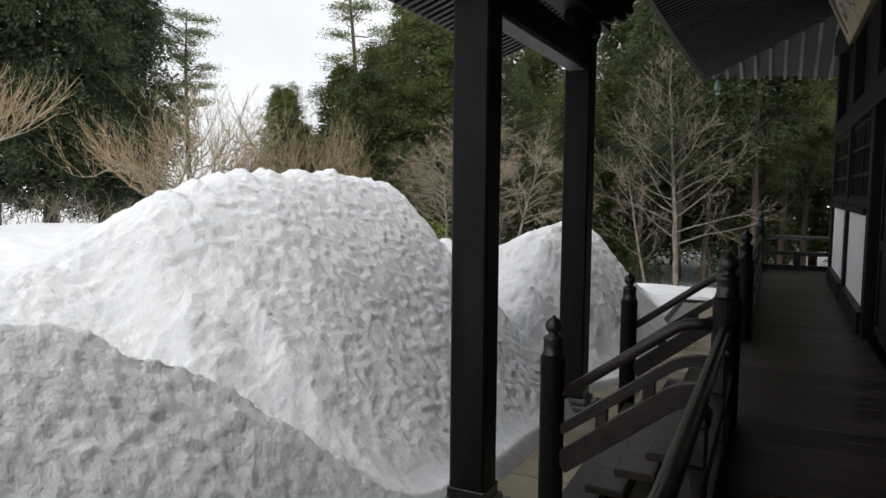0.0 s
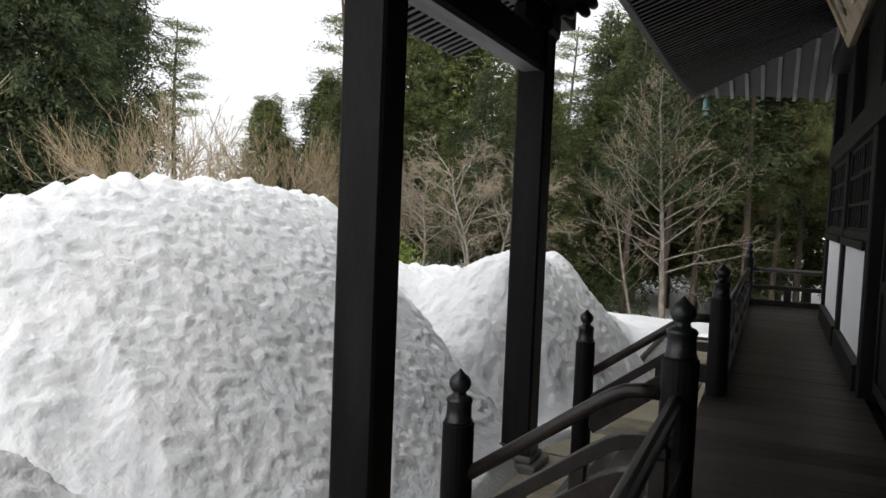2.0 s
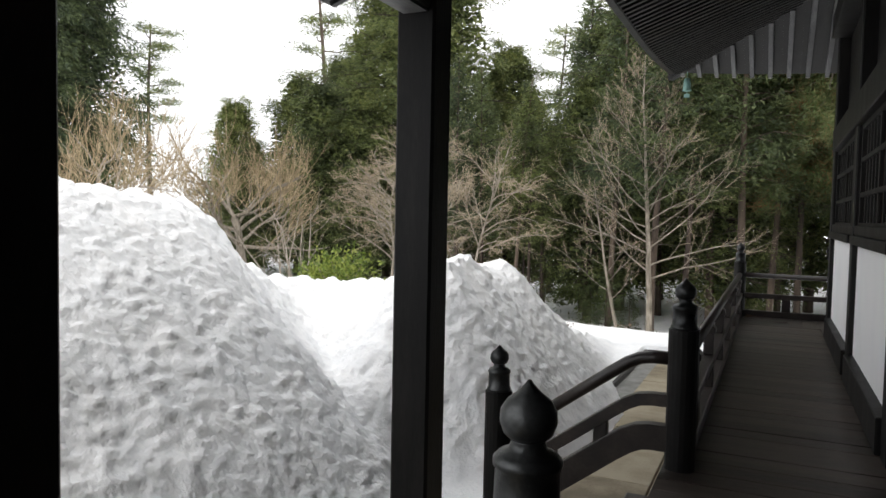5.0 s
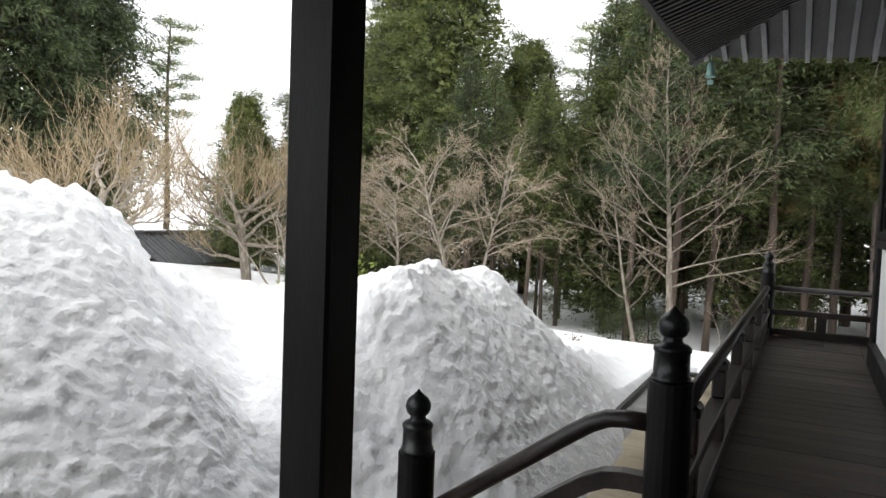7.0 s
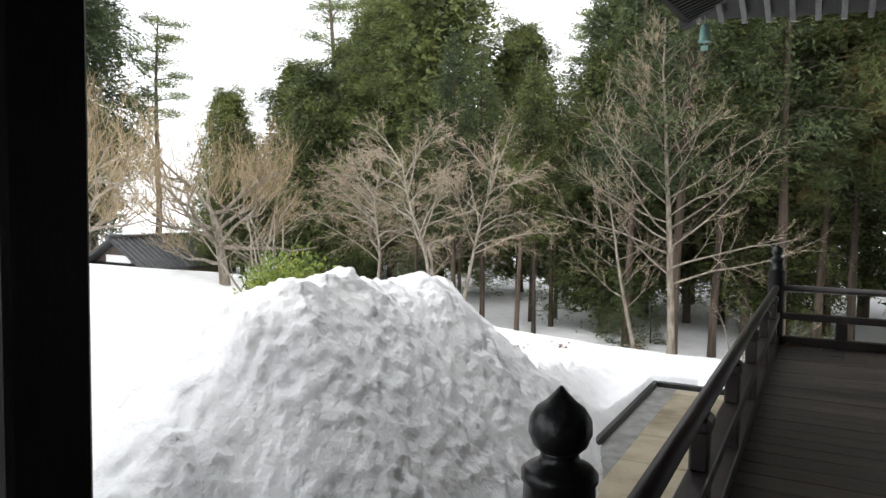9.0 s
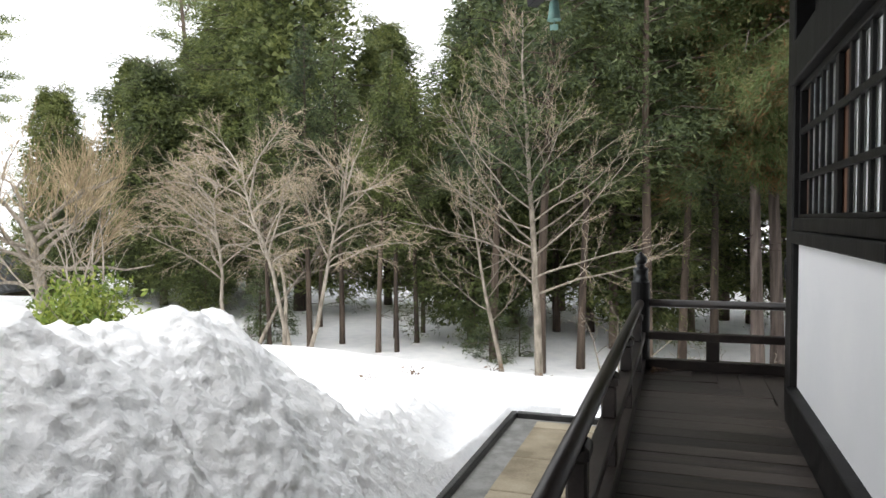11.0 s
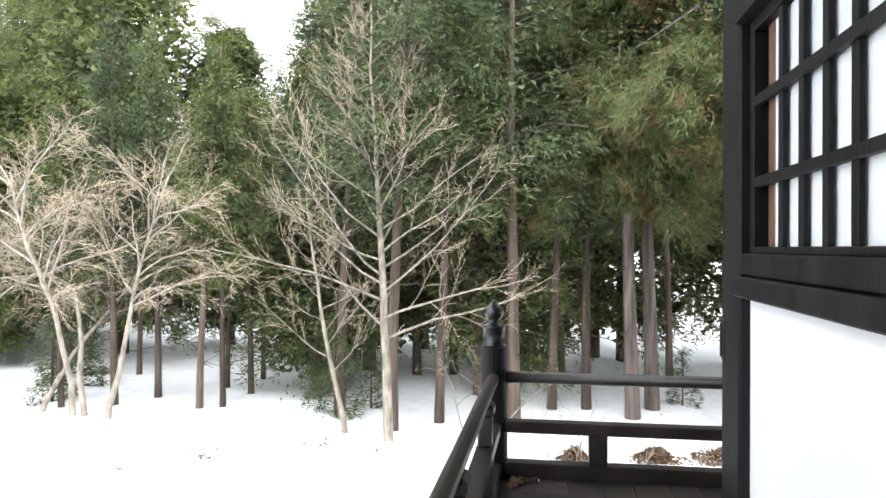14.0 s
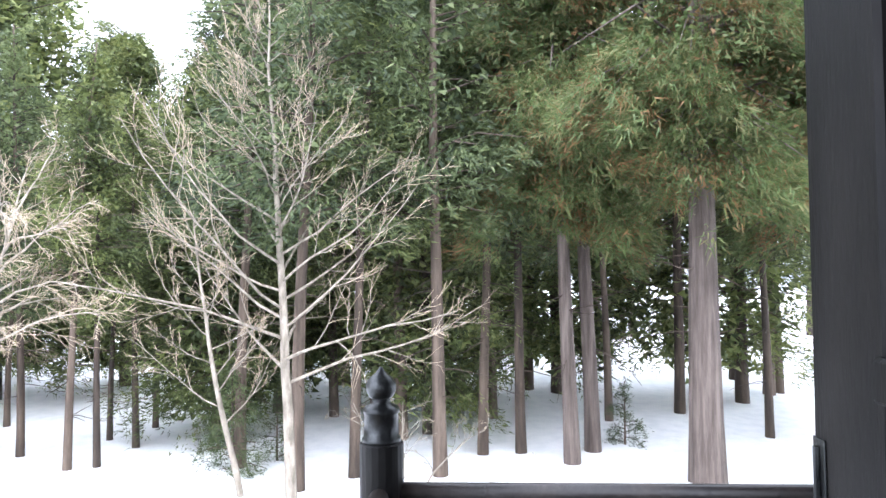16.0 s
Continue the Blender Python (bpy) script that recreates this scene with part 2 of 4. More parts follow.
def sheet(xs, ys, height, mat, rough=None):
    """A grid sheet over xs, ys with the height function, roughened along its normals."""
    X, Y = np.meshgrid(xs, ys)
    Z = height(X, Y)
    if rough is not None:
        gy, gx = np.gradient(Z, ys, xs)
        n = np.sqrt(gx * gx + gy * gy + 1)
        d = rough(X, Y, Z)
        X, Y, Z = X - gx / n * d, Y - gy / n * d, Z + d / n
    w, n = len(xs), len(ys)
    idx = np.arange(w * n).reshape(n, w)
    faces = np.stack([idx[:-1, :-1], idx[:-1, 1:], idx[1:, 1:], idx[1:, :-1]], -1).reshape(-1, 4)
    me = bpy.data.meshes.new("mesh")
    me.from_pydata(np.stack([X, Y, Z], -1).reshape(-1, 3).tolist(), [], faces.tolist())
    me.materials.append(mat)
    me.polygons.foreach_set("use_smooth", [True] * len(me.polygons))
    return me


# ---- ground and snow ----
RAIL, WALL, NORTH = -0.33, 0.92, 16.98
LOW, FOREST = -1.05, -2.25


def smoothstep(a, b, v):
    u = np.clip((v - a) / (b - a), 0, 1)
    return u * u * (3 - 2 * u)


def base_height(x, y):
    """The snow field: a plateau by the hall, the lower wood behind it, the raised garden to the south-west."""
    rise = np.clip((-x - 5) / 7, 0, 1) * np.clip((19.2 - y) / 8.2, 0, 1) * (1 - smoothstep(14, 26, -x))
    edge = 20.7 + 0.3 * np.sin(x * 0.7) - 0.12 * (x + 3)
    plateau = -0.93 + 1.75 * rise + 0.05 * fbm(x * 0.4, y * 0.4, 3)
    wood = FOREST + 0.10 * fbm(x * 0.25, y * 0.25, 3) + 0.028 * np.clip(y - 30, 0, 60) - 0.04 * np.clip(x - 2, 0, 20)
    drop = smoothstep(edge, edge + 2.8, y) * smoothstep(-22, -14, x) + (1 - smoothstep(-22, -14, x)) * smoothstep(26, 34, y) * 0.6
    return plateau * (1 - drop) + wood * drop


def ridge(x, y, ys, xc, zc, east, west):
    """A heap with a crest line along y, and slopes to both sides."""
    along = y + 0.14 * fbm(x * 1.1 + 3, y * 1.1, 2) + 0.05 * fbm(x * 5.3, y * 5.3, 1)
    cx, cz = np.interp(along, ys, xc), np.interp(along, ys, zc)
    d = x - cx
    cz = cz + 0.03 * fbm(y * 3.1 + 2.0, y * 0.0 + 4.0, 2) + 0.08 * np.exp(-d * d / 0.05) * (0.5 - np.abs(np.sin(y * 7.3 + 1.2 * np.sin(y * 2.1))))
    fall = np.where(d > 0, east, west) * (np.sqrt(d * d + 0.06) - 0.245)
    return cz - fall


def heaps(x, y):
    one = ridge(x, y, [2.2, 3.4, 4.4, 5.2, 6.2, 7.5, 8.8, 9.3, 9.9, 10.6, 11.5, 12.6, 14.0, 17.0, 20.0], [-6.4, -6.2, -5.94, -5.55, -5.55, -5.45, -5.26, -5.4, -5.2, -5.35, -5.31, -5.31, -5.41, -5.4, -5.4],
                [0.8, 0.88, 0.98, 1.58, 1.87, 1.91, 1.78, 1.72, 1.08, 0.9, 0.72, 0.64, 0.53, -1.3, -9], 1.01, 0.62)
    two = ridge(x, y, [8.2, 9.4, 10.3, 11.0, 11.5, 12.1, 12.7, 13.2, 14.0, 15.0, 16.2, 18.5, 20.0], [-3.7, -3.55, -3.4, -3.46, -3.22, -3.28, -3.45, -3.3, -3.5, -2.8, -3.0, -3.0, -3.0],
                [-1.5, -0.5, 0.22, 0.97, 1.12, 1.1, 0.92, 0.97, 0.82, -0.2, -0.35, -0.95, -9], 1.25, 0.47)
    near = ridge(x, y, [-6, 0.0, 1.6, 2.6, 3.3, 4.1, 4.7, 5.4, 8.0], [-3.6, -3.5, -3.4, -3.3, -3.2, -3.15, -3.1, -3.1, -3.1], [1.35, 1.35, 1.25, 1.0, 0.72, 0.14, -0.45, -1.3, -9], 1.0, 0.06)
    return one, two, near


def snow_height(x, y):
    b = base_height(x, y)
    top = b.copy()
    for h, k in zip(heaps(x, y), (0.1, 0.1, 0.25)):
        top = np.where(h > b - 1.5, np.log(np.exp(np.clip((top - b) / k, -30, 60)) + np.exp(np.clip((h - b) / k, -30, 60))) * k + b, top)
    # the foot of the heaps along the paving and the kerb
    foot = np.interp(y, [-8, 4.4, 5.6, 6.4, 9.4, 10.0, 11.3, 13.6, 14.8, 15.4, 18.5, 18.7], [-2.9, -2.7, -2.42, -2.25, -2.18, -1.95, -1.6, -1.6, -1.95, -2.12, -2.12, 40])
    return np.minimum(top, LOW + 0.02 + 1.3 * (foot - x))


def snow_lumps(x, y, z):
    bulk = np.clip((z - base_height(x, y)) / 0.35, 0, 1) * (y < 18)
    bulk = np.maximum(bulk, 0.45 * smoothstep(12, 13.5, y) * (1 - smoothstep(16.8, 18.3, y)) * smoothstep(-5.0, -3.6, x))
    wx, wy, wz = x + 0.08 * fbm3(x * 4, y * 4, z * 4, 1), y + 0.08 * fbm3(x * 4 + 7, y * 4, z * 4, 1), z + 0.06 * fbm3(x * 4, y * 4 + 9, z * 4, 1)
    calm = 0.55 + 0.45 * fbm3(x * 0.9, y * 0.9, z * 0.9, 1)
    lumps = 0.045 * fbm3(wx * 1.3, wy * 1.3, wz * 1.3, 1) + 0.02 * np.abs(fbm3(wx * 4.5, wy * 4.5, wz * 4.5, 1)) + 0.02 * calm * np.abs(fbm3(wx * 8.5, wy * 8.5, wz * 8.5, 1)) + 0.03 * fbm3(wx * 13, wy * 13, wz * 13, 1) + 0.028 * (0.4 + calm) * fbm3(wx * 21, wy * 21, wz * 21, 1) - 0.035
    return 0.6 * lumps * (0.10 + 0.90 * bulk)


def axis(*spans):
    out = []
    for a, b, step in spans:
        out += list(np.arange(a, b - 1e-6, step))
    return np.array(out + [spans[-1][1]])


EAST_EDGE = -1.45
snow = tagged(new("ground", sheet(axis((-400, -60, 30), (-60, -24, 3), (-24, -9, 0.4), (-9, -6.3, 0.1), (-6.3, EAST_EDGE, 0.022)),
              axis((-250, -40, 30), (-40, -4, 2), (-4, 0, 0.12), (0, 14, 0.025), (14, 17.6, 0.04), (17.6, 24, 0.1), (24, 46, 0.5), (46, 90, 3), (90, 400, 40)),
              snow_height, M["snow"], snow_lumps)), "white trampled snow heaped beside the hall", "snow", kind="structure")
north_snow = tagged(new("ground_north", sheet(axis((EAST_EDGE, 1.0, 0.1), (1.0, 16, 0.4), (16, 60, 3), (60, 400, 40)), axis((18.62, 24, 0.1), (24, 46, 0.5), (46, 90, 3), (90, 400, 40)),
                    snow_height, M["snow"], snow_lumps)), "white smooth snow field reaching into the wood", "snow", kind="structure")

# ---- hall: floor, walls, roof ----
structure("ground_under_hall", box(-2.9, 30, -12, 18.6, -1.5, LOW - 0.06), M["stone"], "dark bare ground under the raised hall", "ground")

# the hall's wall line: dark posts, white plaster below, lattice windows above
hall = WALL + 0.12
for name, y0, y1 in (("wall_west_south", -6.0, 4.9), ("wall_west_north", 9.35, 15.3)):
    structure(name, box(hall, hall + 0.12, y0, y1, 2.62, 5.3), M["wood"], "dark boarded upper wall under the eaves", "wall")
structure("wall_west_middle", box(hall + 0.02, hall + 0.14, 4.9, 9.35, 0.0, 5.3), M["wood"], "dark wooden door wall of the hall entrance", "wall")
structure("wall_west_far_south", box(hall + 0.02, hall + 0.14, -6.0, 4.9, 0.0, 2.62), M["wood"], "dark boarded wall", "wall")
structure("wall_north", box(1.3, 16, 15.32, 15.46, -1.0, 5.3), M["wood"], "dark boarded wall around the corner", "wall")
structure("wall_south", box(hall, 16, -6.2, -6.0, -1.0, 5.3), M["wood"], "dark boarded end wall", "wall")
structure("wall_east", box(16, 16.2, -6.2, 15.46, -1.0, 5.3), M["wood"], "dark boarded back wall", "wall")
structure("floor_inside", box(hall + 0.25, 16, -6, 15.3, -0.2, -0.02), M["floor"], "dark boarded inner floor", "floor")
structure("ceiling", box(hall + 0.2, 16, -6, 15.3, 5.3, 5.4), M["wood"], "dark ceiling of the hall", "ceiling")
POSTS = ((15.26, 0.31), (12.22, 0.26), (9.35, 0.28), (4.9, 0.28), (1.5, 0.26), (-2.0, 0.26))
for k, (y, w) in enumerate(POSTS):
    post = structure("pillar", box(WALL - 0.02, WALL + 0.3, y, y + w, -0.02, 5.3, 0.012), M["wood"], "square dark-stained wall pillar", "pillar")
for name, z0, z1, out, label in (("base_beam", 0.0, 0.27, 0.055, "dark wooden base beam"), ("sill_beam", 1.41, 1.50, 0.05, "dark wooden sill beam"), ("lintel_beam", 2.62, 2.92, 0.05, "dark wooden lintel beam"), ("head_beam", 4.2, 4.5, 0.09, "dark wooden head beam")):
    for a, b in ((12.48, 15.26), (9.63, 12.22), (1.76, 4.9), (-6, 1.5)) if name != "lintel_beam" and name != "head_beam" else ((-6, 15.26),):
        structure("trim", box(WALL - out if name != "head_beam" else WALL - 0.12, WALL + 0.2, a, b, z0, z1, 0.008), M["wood"], label, "beam")


def plaster_panel(y0, y1):
    structure("wall_panel", box(WALL + 0.03, WALL + 0.14, y0, y1, 0.27, 1.41), M["plaster"], "smooth white plaster panel between dark beams", "wall panel")


for a, b in ((12.48, 15.26), (9.63, 12.22)):
    plaster_panel(a, b)


def lattice_window(y0, y1, z0, z1):
    """A fixed lattice of dark bars in two fields; behind it sliding screens with a brown stile and white panes."""
    w = thing("window_1", (WALL + 0.03, y0, z0), "dark wooden lattice window backed with white panes", "window", "lattice windows", "structure")
    width, h = y1 - y0, z1 - z0
    part("window_frame", box(-0.01, 0.08, 0, width, 0, 0.03, 0.004), M["wood"], w)
    part("window_frame", box(-0.01, 0.08, 0, width, h - 0.05, h, 0.004), M["wood"], w)
    part("window_frame", box(-0.01, 0.08, 0, 0.06, 0.03, h - 0.05, 0.004), M["wood"], w)
    part("window_frame", box(-0.01, 0.08, width - 0.06, width, 0.03, h - 0.05, 0.004), M["wood"], w)
    # the fields count from the north end: a brown stile, five bars, then the next field
    for north in (width - 0.08, width - 1.355):
        south = max(north - 1.275, 0.06)
        part("stile", box(0.031, 0.05, north - 0.13, north - 0.05, 0.03, h - 0.05, 0.003), M["brown"], w, "brown wooden stile")
        part("stile", box(0.028, 0.05, south + 0.002, south + 0.045, 0.03, h - 0.05, 0.003), M["brown"], w, "brown wooden stile")
        part("pane", box(0.036, 0.044, south + 0.045, north - 0.13, 0.03, h - 0.05), M["paper"], w, "white paper pane")
        for k in range(5):
            c = north - 0.29 - 0.226 * k
            if c > 0.1:
                part("bar", box(0.004, 0.026, c - 0.024, c + 0.024, 0.03, h - 0.05, 0.003), M["wood"], w)
        if south > 0.1:
            part("mullion", box(-0.004, 0.0275, south - 0.03, south + 0.04, 0.03, h - 0.05, 0.003), M["wood"], w)
    for c in (0.308, 0.66):
        part("rail", box(-0.01, 0.018, 0.06, width - 0.06, c - 0.022, c + 0.022, 0.003), M["wood"], w)
    return w


lattice_window(12.5, 15.24, 1.6, 2.62)
lattice_window(9.65, 12.2, 1.6, 2.62)
for a, b in ((12.48, 15.26), (9.63, 12.22)):
    structure("trim", box(WALL - 0.01, WALL + 0.2, a, b, 1.503, 1.6, 0.006), M["wood"], "dark window sill rail", "beam")

# unseen wall, added to block sky light from the veranda's south end
structure("wall_light_block", box(-0.9, hall, -3.2, -3.0, LOW, 5.0), M["wood"], "unseen dark wall added to keep sky light off the veranda", "wall")

# entrance doors in the middle bay: tall dark panelled doors, shut
for k in range(4):
    y0 = 5.3 + k * 0.97
    d = thing("door_1", (WALL + 0.1, y0, 0.1), "tall dark wooden panelled entrance door, shut", "door", "entrance doors", "structure")
    part("leaf", box(0, 0.04, 0, 0.955, 0, 2.9), M["wood"], d)
    for z in (0.02, 0.95, 1.9, 2.78):
        part("rail", box(-0.025, 0, 0.08, 0.875, z, z + 0.1, 0.004), M["wood"], d)
    for a in (0.0, 0.875):
        part("stile", box(-0.025, 0, a, a + 0.08, 0.0, 2.9, 0.004), M["wood"], d)

# carved plaque leaning out above the entrance
plaque = thing("plaque", Matrix.Translation((0.62, 7.95, 3.25)) @ Matrix.Rotation(radians(-24), 4, "Y"), "pale carved wooden plaque hung leaning under the eaves", "plaque")
part("board", box(-0.02, 0.02, -1.0, 0.9, 0, 1.15, 0.006), M["plaque"], plaque)
for a, b, c, d in ((-1.0, 0.9, 0, 0.1), (-1.0, 0.9, 1.05, 1.15), (-1.0, -0.9, 0.1, 1.05), (0.8, 0.9, 0.1, 1.05)):
    part("frame", box(-0.05, -0.02, a, b, c, d, 0.008), M["plaque"], plaque)
rng = random.Random(4)
for k in range(12):
    cy, cz, r = rng.uniform(-0.75, 0.7), rng.uniform(0.2, 0.95), rng.uniform(0.06, 0.14)
    pts = [(-0.035, cy + r * (1 - s * 0.09) * math.cos(s * 0.6 + k), cz + r * (1 - s * 0.09) * math.sin(s * 0.6 + k)) for s in range(9)]
    part("carving", tube(pts, [0.02 - 0.0015 * s for s in range(9)], 6), M["carving"], plaque, "whitish carved swirl", True)

# eaves of the hall
EAVE_X, EAVE_Z, EAVE_N, ROOF_RISE = -1.62, 4.2, 17.95, 0.36


def eave_lift(y):
    return 0.20 * max(0.0, (y - 14.0) / 4.0) ** 2


west_eave = thing("eaves_west", (0, 0, 0), "dark wooden eaves with close parallel rafters", "eaves", kind="structure")
north_eave = thing("eaves_north", (0, 0, 0), "grey eaves with pale-tipped rafters", "eaves", kind="structure")


def hip_x(y):
    """Where the west slope ends at the hip, between the corner of the walls and the corner of the eaves."""
    return WALL + (EAVE_X - WALL) * (y - 15.57) / (EAVE_N - 15.57) if y > 15.57 else WALL + 0.1


# rafter colour is lighter than the soffit's, imitating light bounced off the snow
y = -3.0
while y < EAVE_N - 0.06:
    if not 4.72 < y < 9.3:
        x1 = hip_x(y)
        z0 = EAVE_Z + eave_lift(y)
        part("rafter", tube([(EAVE_X, y, z0), (x1, y, z0 + ROOF_RISE * (x1 - EAVE_X))], 1, squash=(0.034, 0.06)), M["roof_wood"], west_eave)
    y += 0.16
bm = bmesh.new()
ys = [-6 + 0.4 * k for k in range(60)] + [EAVE_N]
for a, b in zip(ys, ys[1:]):
    v = []
    for yy, xx in ((a, EAVE_X - 0.12), (a, hip_x(a)), (b, hip_x(b)), (b, EAVE_X - 0.12)):
        v.append(bm.verts.new((xx, yy, EAVE_Z + 0.064 + eave_lift(yy) + ROOF_RISE * (xx - EAVE_X))))
    bm.faces.new(v)
# darker wood here, so that the rafters below look lit
boards = part("soffit", bm, M["wood"], west_eave)
solid = boards.modifiers.new("thick", "SOLIDIFY")
solid.thickness, solid.offset = 0.05, 1
part("eave_board", tube([(EAVE_X - 0.06, yy, EAVE_Z + 0.03 + eave_lift(yy)) for yy in [-6, 4.7]], 1, squash=(0.05, 0.06)), M["roof_wood"], west_eave)
part("eave_board", tube([(EAVE_X - 0.06, yy, EAVE_Z + 0.03 + eave_lift(yy)) for yy in [9.3, 12, 14, 15, 16, 17, 17.6, EAVE_N + 0.05]], 1, squash=(0.05, 0.06)), M["roof_wood"], west_eave)
cz = EAVE_Z + eave_lift(EAVE_N)
hip = part("hip_rafter", tube([(EAVE_X - 0.12, EAVE_N + 0.12, cz - 0.02), (WALL + 0.1, 15.5, cz + 0.9)], 1, squash=(0.07, 0.1)), M["roof_wood"], west_eave, "heavy diagonal hip rafter")


def north_z(y, x):
    return EAVE_Z + 0.20 * max(0.0, (2.5 - x) / 4.0) ** 2 + 0.38 * (EAVE_N - y)


x = EAVE_X + 0.12
while x < 11.0:
    y1 = 15.57 if x > WALL else 15.57 + (EAVE_N - 15.57) * (WALL - x) / (WALL - EAVE_X)
    r = part("rafter", tube([(x, EAVE_N, north_z(EAVE_N, x)), (x, y1, north_z(y1, x))], 1, squash=(0.036, 0.085)), M["grey_wood"], north_eave)
    part("rafter_end", box(x - 0.036, x + 0.036, EAVE_N, EAVE_N + 0.012, north_z(EAVE_N, x) - 0.088, north_z(EAVE_N, x) + 0.08), M["pale_end"], r, "pale painted rafter end")
    x += 0.3
bm = bmesh.new()
xs = [EAVE_X + 0.3 * k for k in range(43)]
for a, b in zip(xs, xs[1:]):
    v = []
    for xx, near in ((a, 0), (b, 0), (b, 1), (a, 1)):
        yy = EAVE_N + 0.1 if not near else (15.57 if xx > WALL else 15.57 + (EAVE_N - 15.57) * (WALL - xx) / (WALL - EAVE_X))
        v.append(bm.verts.new((xx, yy, north_z(yy, xx) + 0.09)))
    if (v[2].co - v[1].co).length < 0.02 or (v[3].co - v[0].co).length < 0.02:
        continue
    bm.faces.new(v[::-1])
boards = part("soffit", bm, M["roof_wood"], north_eave)
solid = boards.modifiers.new("thick", "SOLIDIFY")
solid.thickness, solid.offset = 0.05, -1
part("eave_board", tube([(xx, EAVE_N + 0.06, north_z(EAVE_N, xx) + 0.085) for xx in [EAVE_X - 0.1, -0.6, 0.4, 1.5, 2.5, 11]], 1, squash=(0.04, 0.035)), M["grey_wood"], north_eave)

# roof above the eaves
bm = bmesh.new()
v = [bm.verts.new(p) for p in ((EAVE_X - 0.2, -6.5, EAVE_Z + 0.12), (EAVE_X - 0.2, EAVE_N + 0.2, EAVE_Z + 0.36), (11, EAVE_N + 0.2, EAVE_Z + 0.12), (8.5, 6, 9.0), (8.5, -6.5, 9.0), (16.5, -6.5, 5.6), (16.5, EAVE_N, 5.6))]
bm.faces.new((v[0], v[1], v[3], v[4]))
bm.faces.new((v[1], v[2], v[3]))
bm.faces.new((v[4], v[3], v[6], v[5]))
bm.faces.new((v[2], v[6], v[3]))
roof = structure("roof", bm, M["tile"], "great dark hipped roof of the hall", "roof")

# iron strap on the corner pillar
strap = thing("iron_strap", (WALL - 0.02, 15.54, 1.08), "small black iron strap fixed on the corner pillar", "fitting")
part("plate", box(-0.006, 0.0, -0.035, 0.02, 0, 0.2, 0.002), M["metal"], strap)
part("pin", tube([(-0.009, -0.005, 0.02), (-0.009, -0.005, 0.18)], 0.009, 8), M["metal"], strap)

# wind bell under the corner
bell = thing("wind_bell", (-1.40, 17.78, cz - 0.08), "small green bronze wind bell hanging under the roof corner", "bell")
part("hook", tube([(0, 0, 0.06), (0, 0, -0.06)], 0.008, 6), M["verdigris"], bell)
part("body", lathe([(0.03, -0.06), (0.05, -0.075), (0.062, -0.11), (0.066, -0.2), (0.078, -0.28), (0.088, -0.3), (0.078, -0.3)], 16), M["verdigris"], bell, smooth=True)
part("clapper", tube([(0, 0, -0.28), (0, 0, -0.36)], 0.006, 6), M["verdigris"], bell)
part("wind_vane", box(-0.05, 0.05, -0.004, 0.004, -0.42, -0.35, 0.002), M["verdigris"], bell)

# ---- porch: two tall posts, beam, roof ----
PX0, PX1, BEAM_Z = -2.43, -2.115, 3.12
for y0, y1 in ((5.32, 5.615), (8.57, 8.875)):
    post = thing("porch_post", ((PX0 + PX1) / 2, (y0 + y1) / 2, LOW), "tall square black-stained porch post on a stone base", "post", "porch posts")
    h = (PX1 - PX0) / 2
    g = (y1 - y0) / 2
    part("shaft", box(-h, h, -g, g, 0.2, BEAM_Z - LOW + 0.55, 0.02), M["wood"], post)
    part("collar", box(-h - 0.012, h + 0.012, -g - 0.012, g + 0.012, 0.14, 0.235, 0.006), M["metal"], post, "dark metal collar")
    part("stone_base", box(-h - 0.11, h + 0.11, -g - 0.11, g + 0.11, -0.06, 0.07, 0.015), M["stone"], post, "square grey stone base")
    part("stone_base", box(-h - 0.05, h + 0.05, -g - 0.05, g + 0.05, 0.07, 0.14, 0.02), M["stone"], post, "square grey stone base")
porch = thing("porch_roof", (0, 0, 0), "dark wooden porch roof with exposed rafters and a carved beam", "porch", kind="structure")
part("tie_beam", box(PX0 + 0.03, PX1 - 0.03, 5.615, 8.57, BEAM_Z - 0.0, BEAM_Z + 0.34, 0.02), M["wood"], porch)
# two grey strips paint the light from the snow on the tie beam
part("snowlit_underside", box(PX0 + 0.06, PX1 - 0.06, 5.62, 8.565, BEAM_Z - 0.014, BEAM_Z - 0.003), M["grey_wood"], porch, "grey strip imitating the snow-lit underside of the beam")
part("snowlit_edge", box(PX0 - 0.035, PX0 + 0.03, 5.0, 9.2, BEAM_Z + 0.06, BEAM_Z + 0.16, 0.01), M["grey_wood"], porch, "grey strip imitating the snow-lit edge of the beam")
part("plate_beam", box(PX0 - 0.02, PX1 + 0.02, 4.6, 9.55, BEAM_Z + 0.62, BEAM_Z + 0.86, 0.015), M["wood"], porch)
for yc in (5.467, 8.722):
    part("bearing_block", box(PX0 - 0.04, PX1 + 0.04, yc - 0.2, yc + 0.2, BEAM_Z + 0.36, BEAM_Z + 0.62, 0.05), M["wood"], porch)
    part("bracket_arm", box(-2.36, -2.19, yc - 0.55, yc + 0.55, BEAM_Z + 0.42, BEAM_Z + 0.62, 0.04), M["wood"], porch)
    part("cross_beam", box(PX1 - 0.05, WALL - 0.02, yc - 0.11, yc + 0.11, BEAM_Z + 0.9, BEAM_Z + 1.2, 0.02), M["wood"], porch)
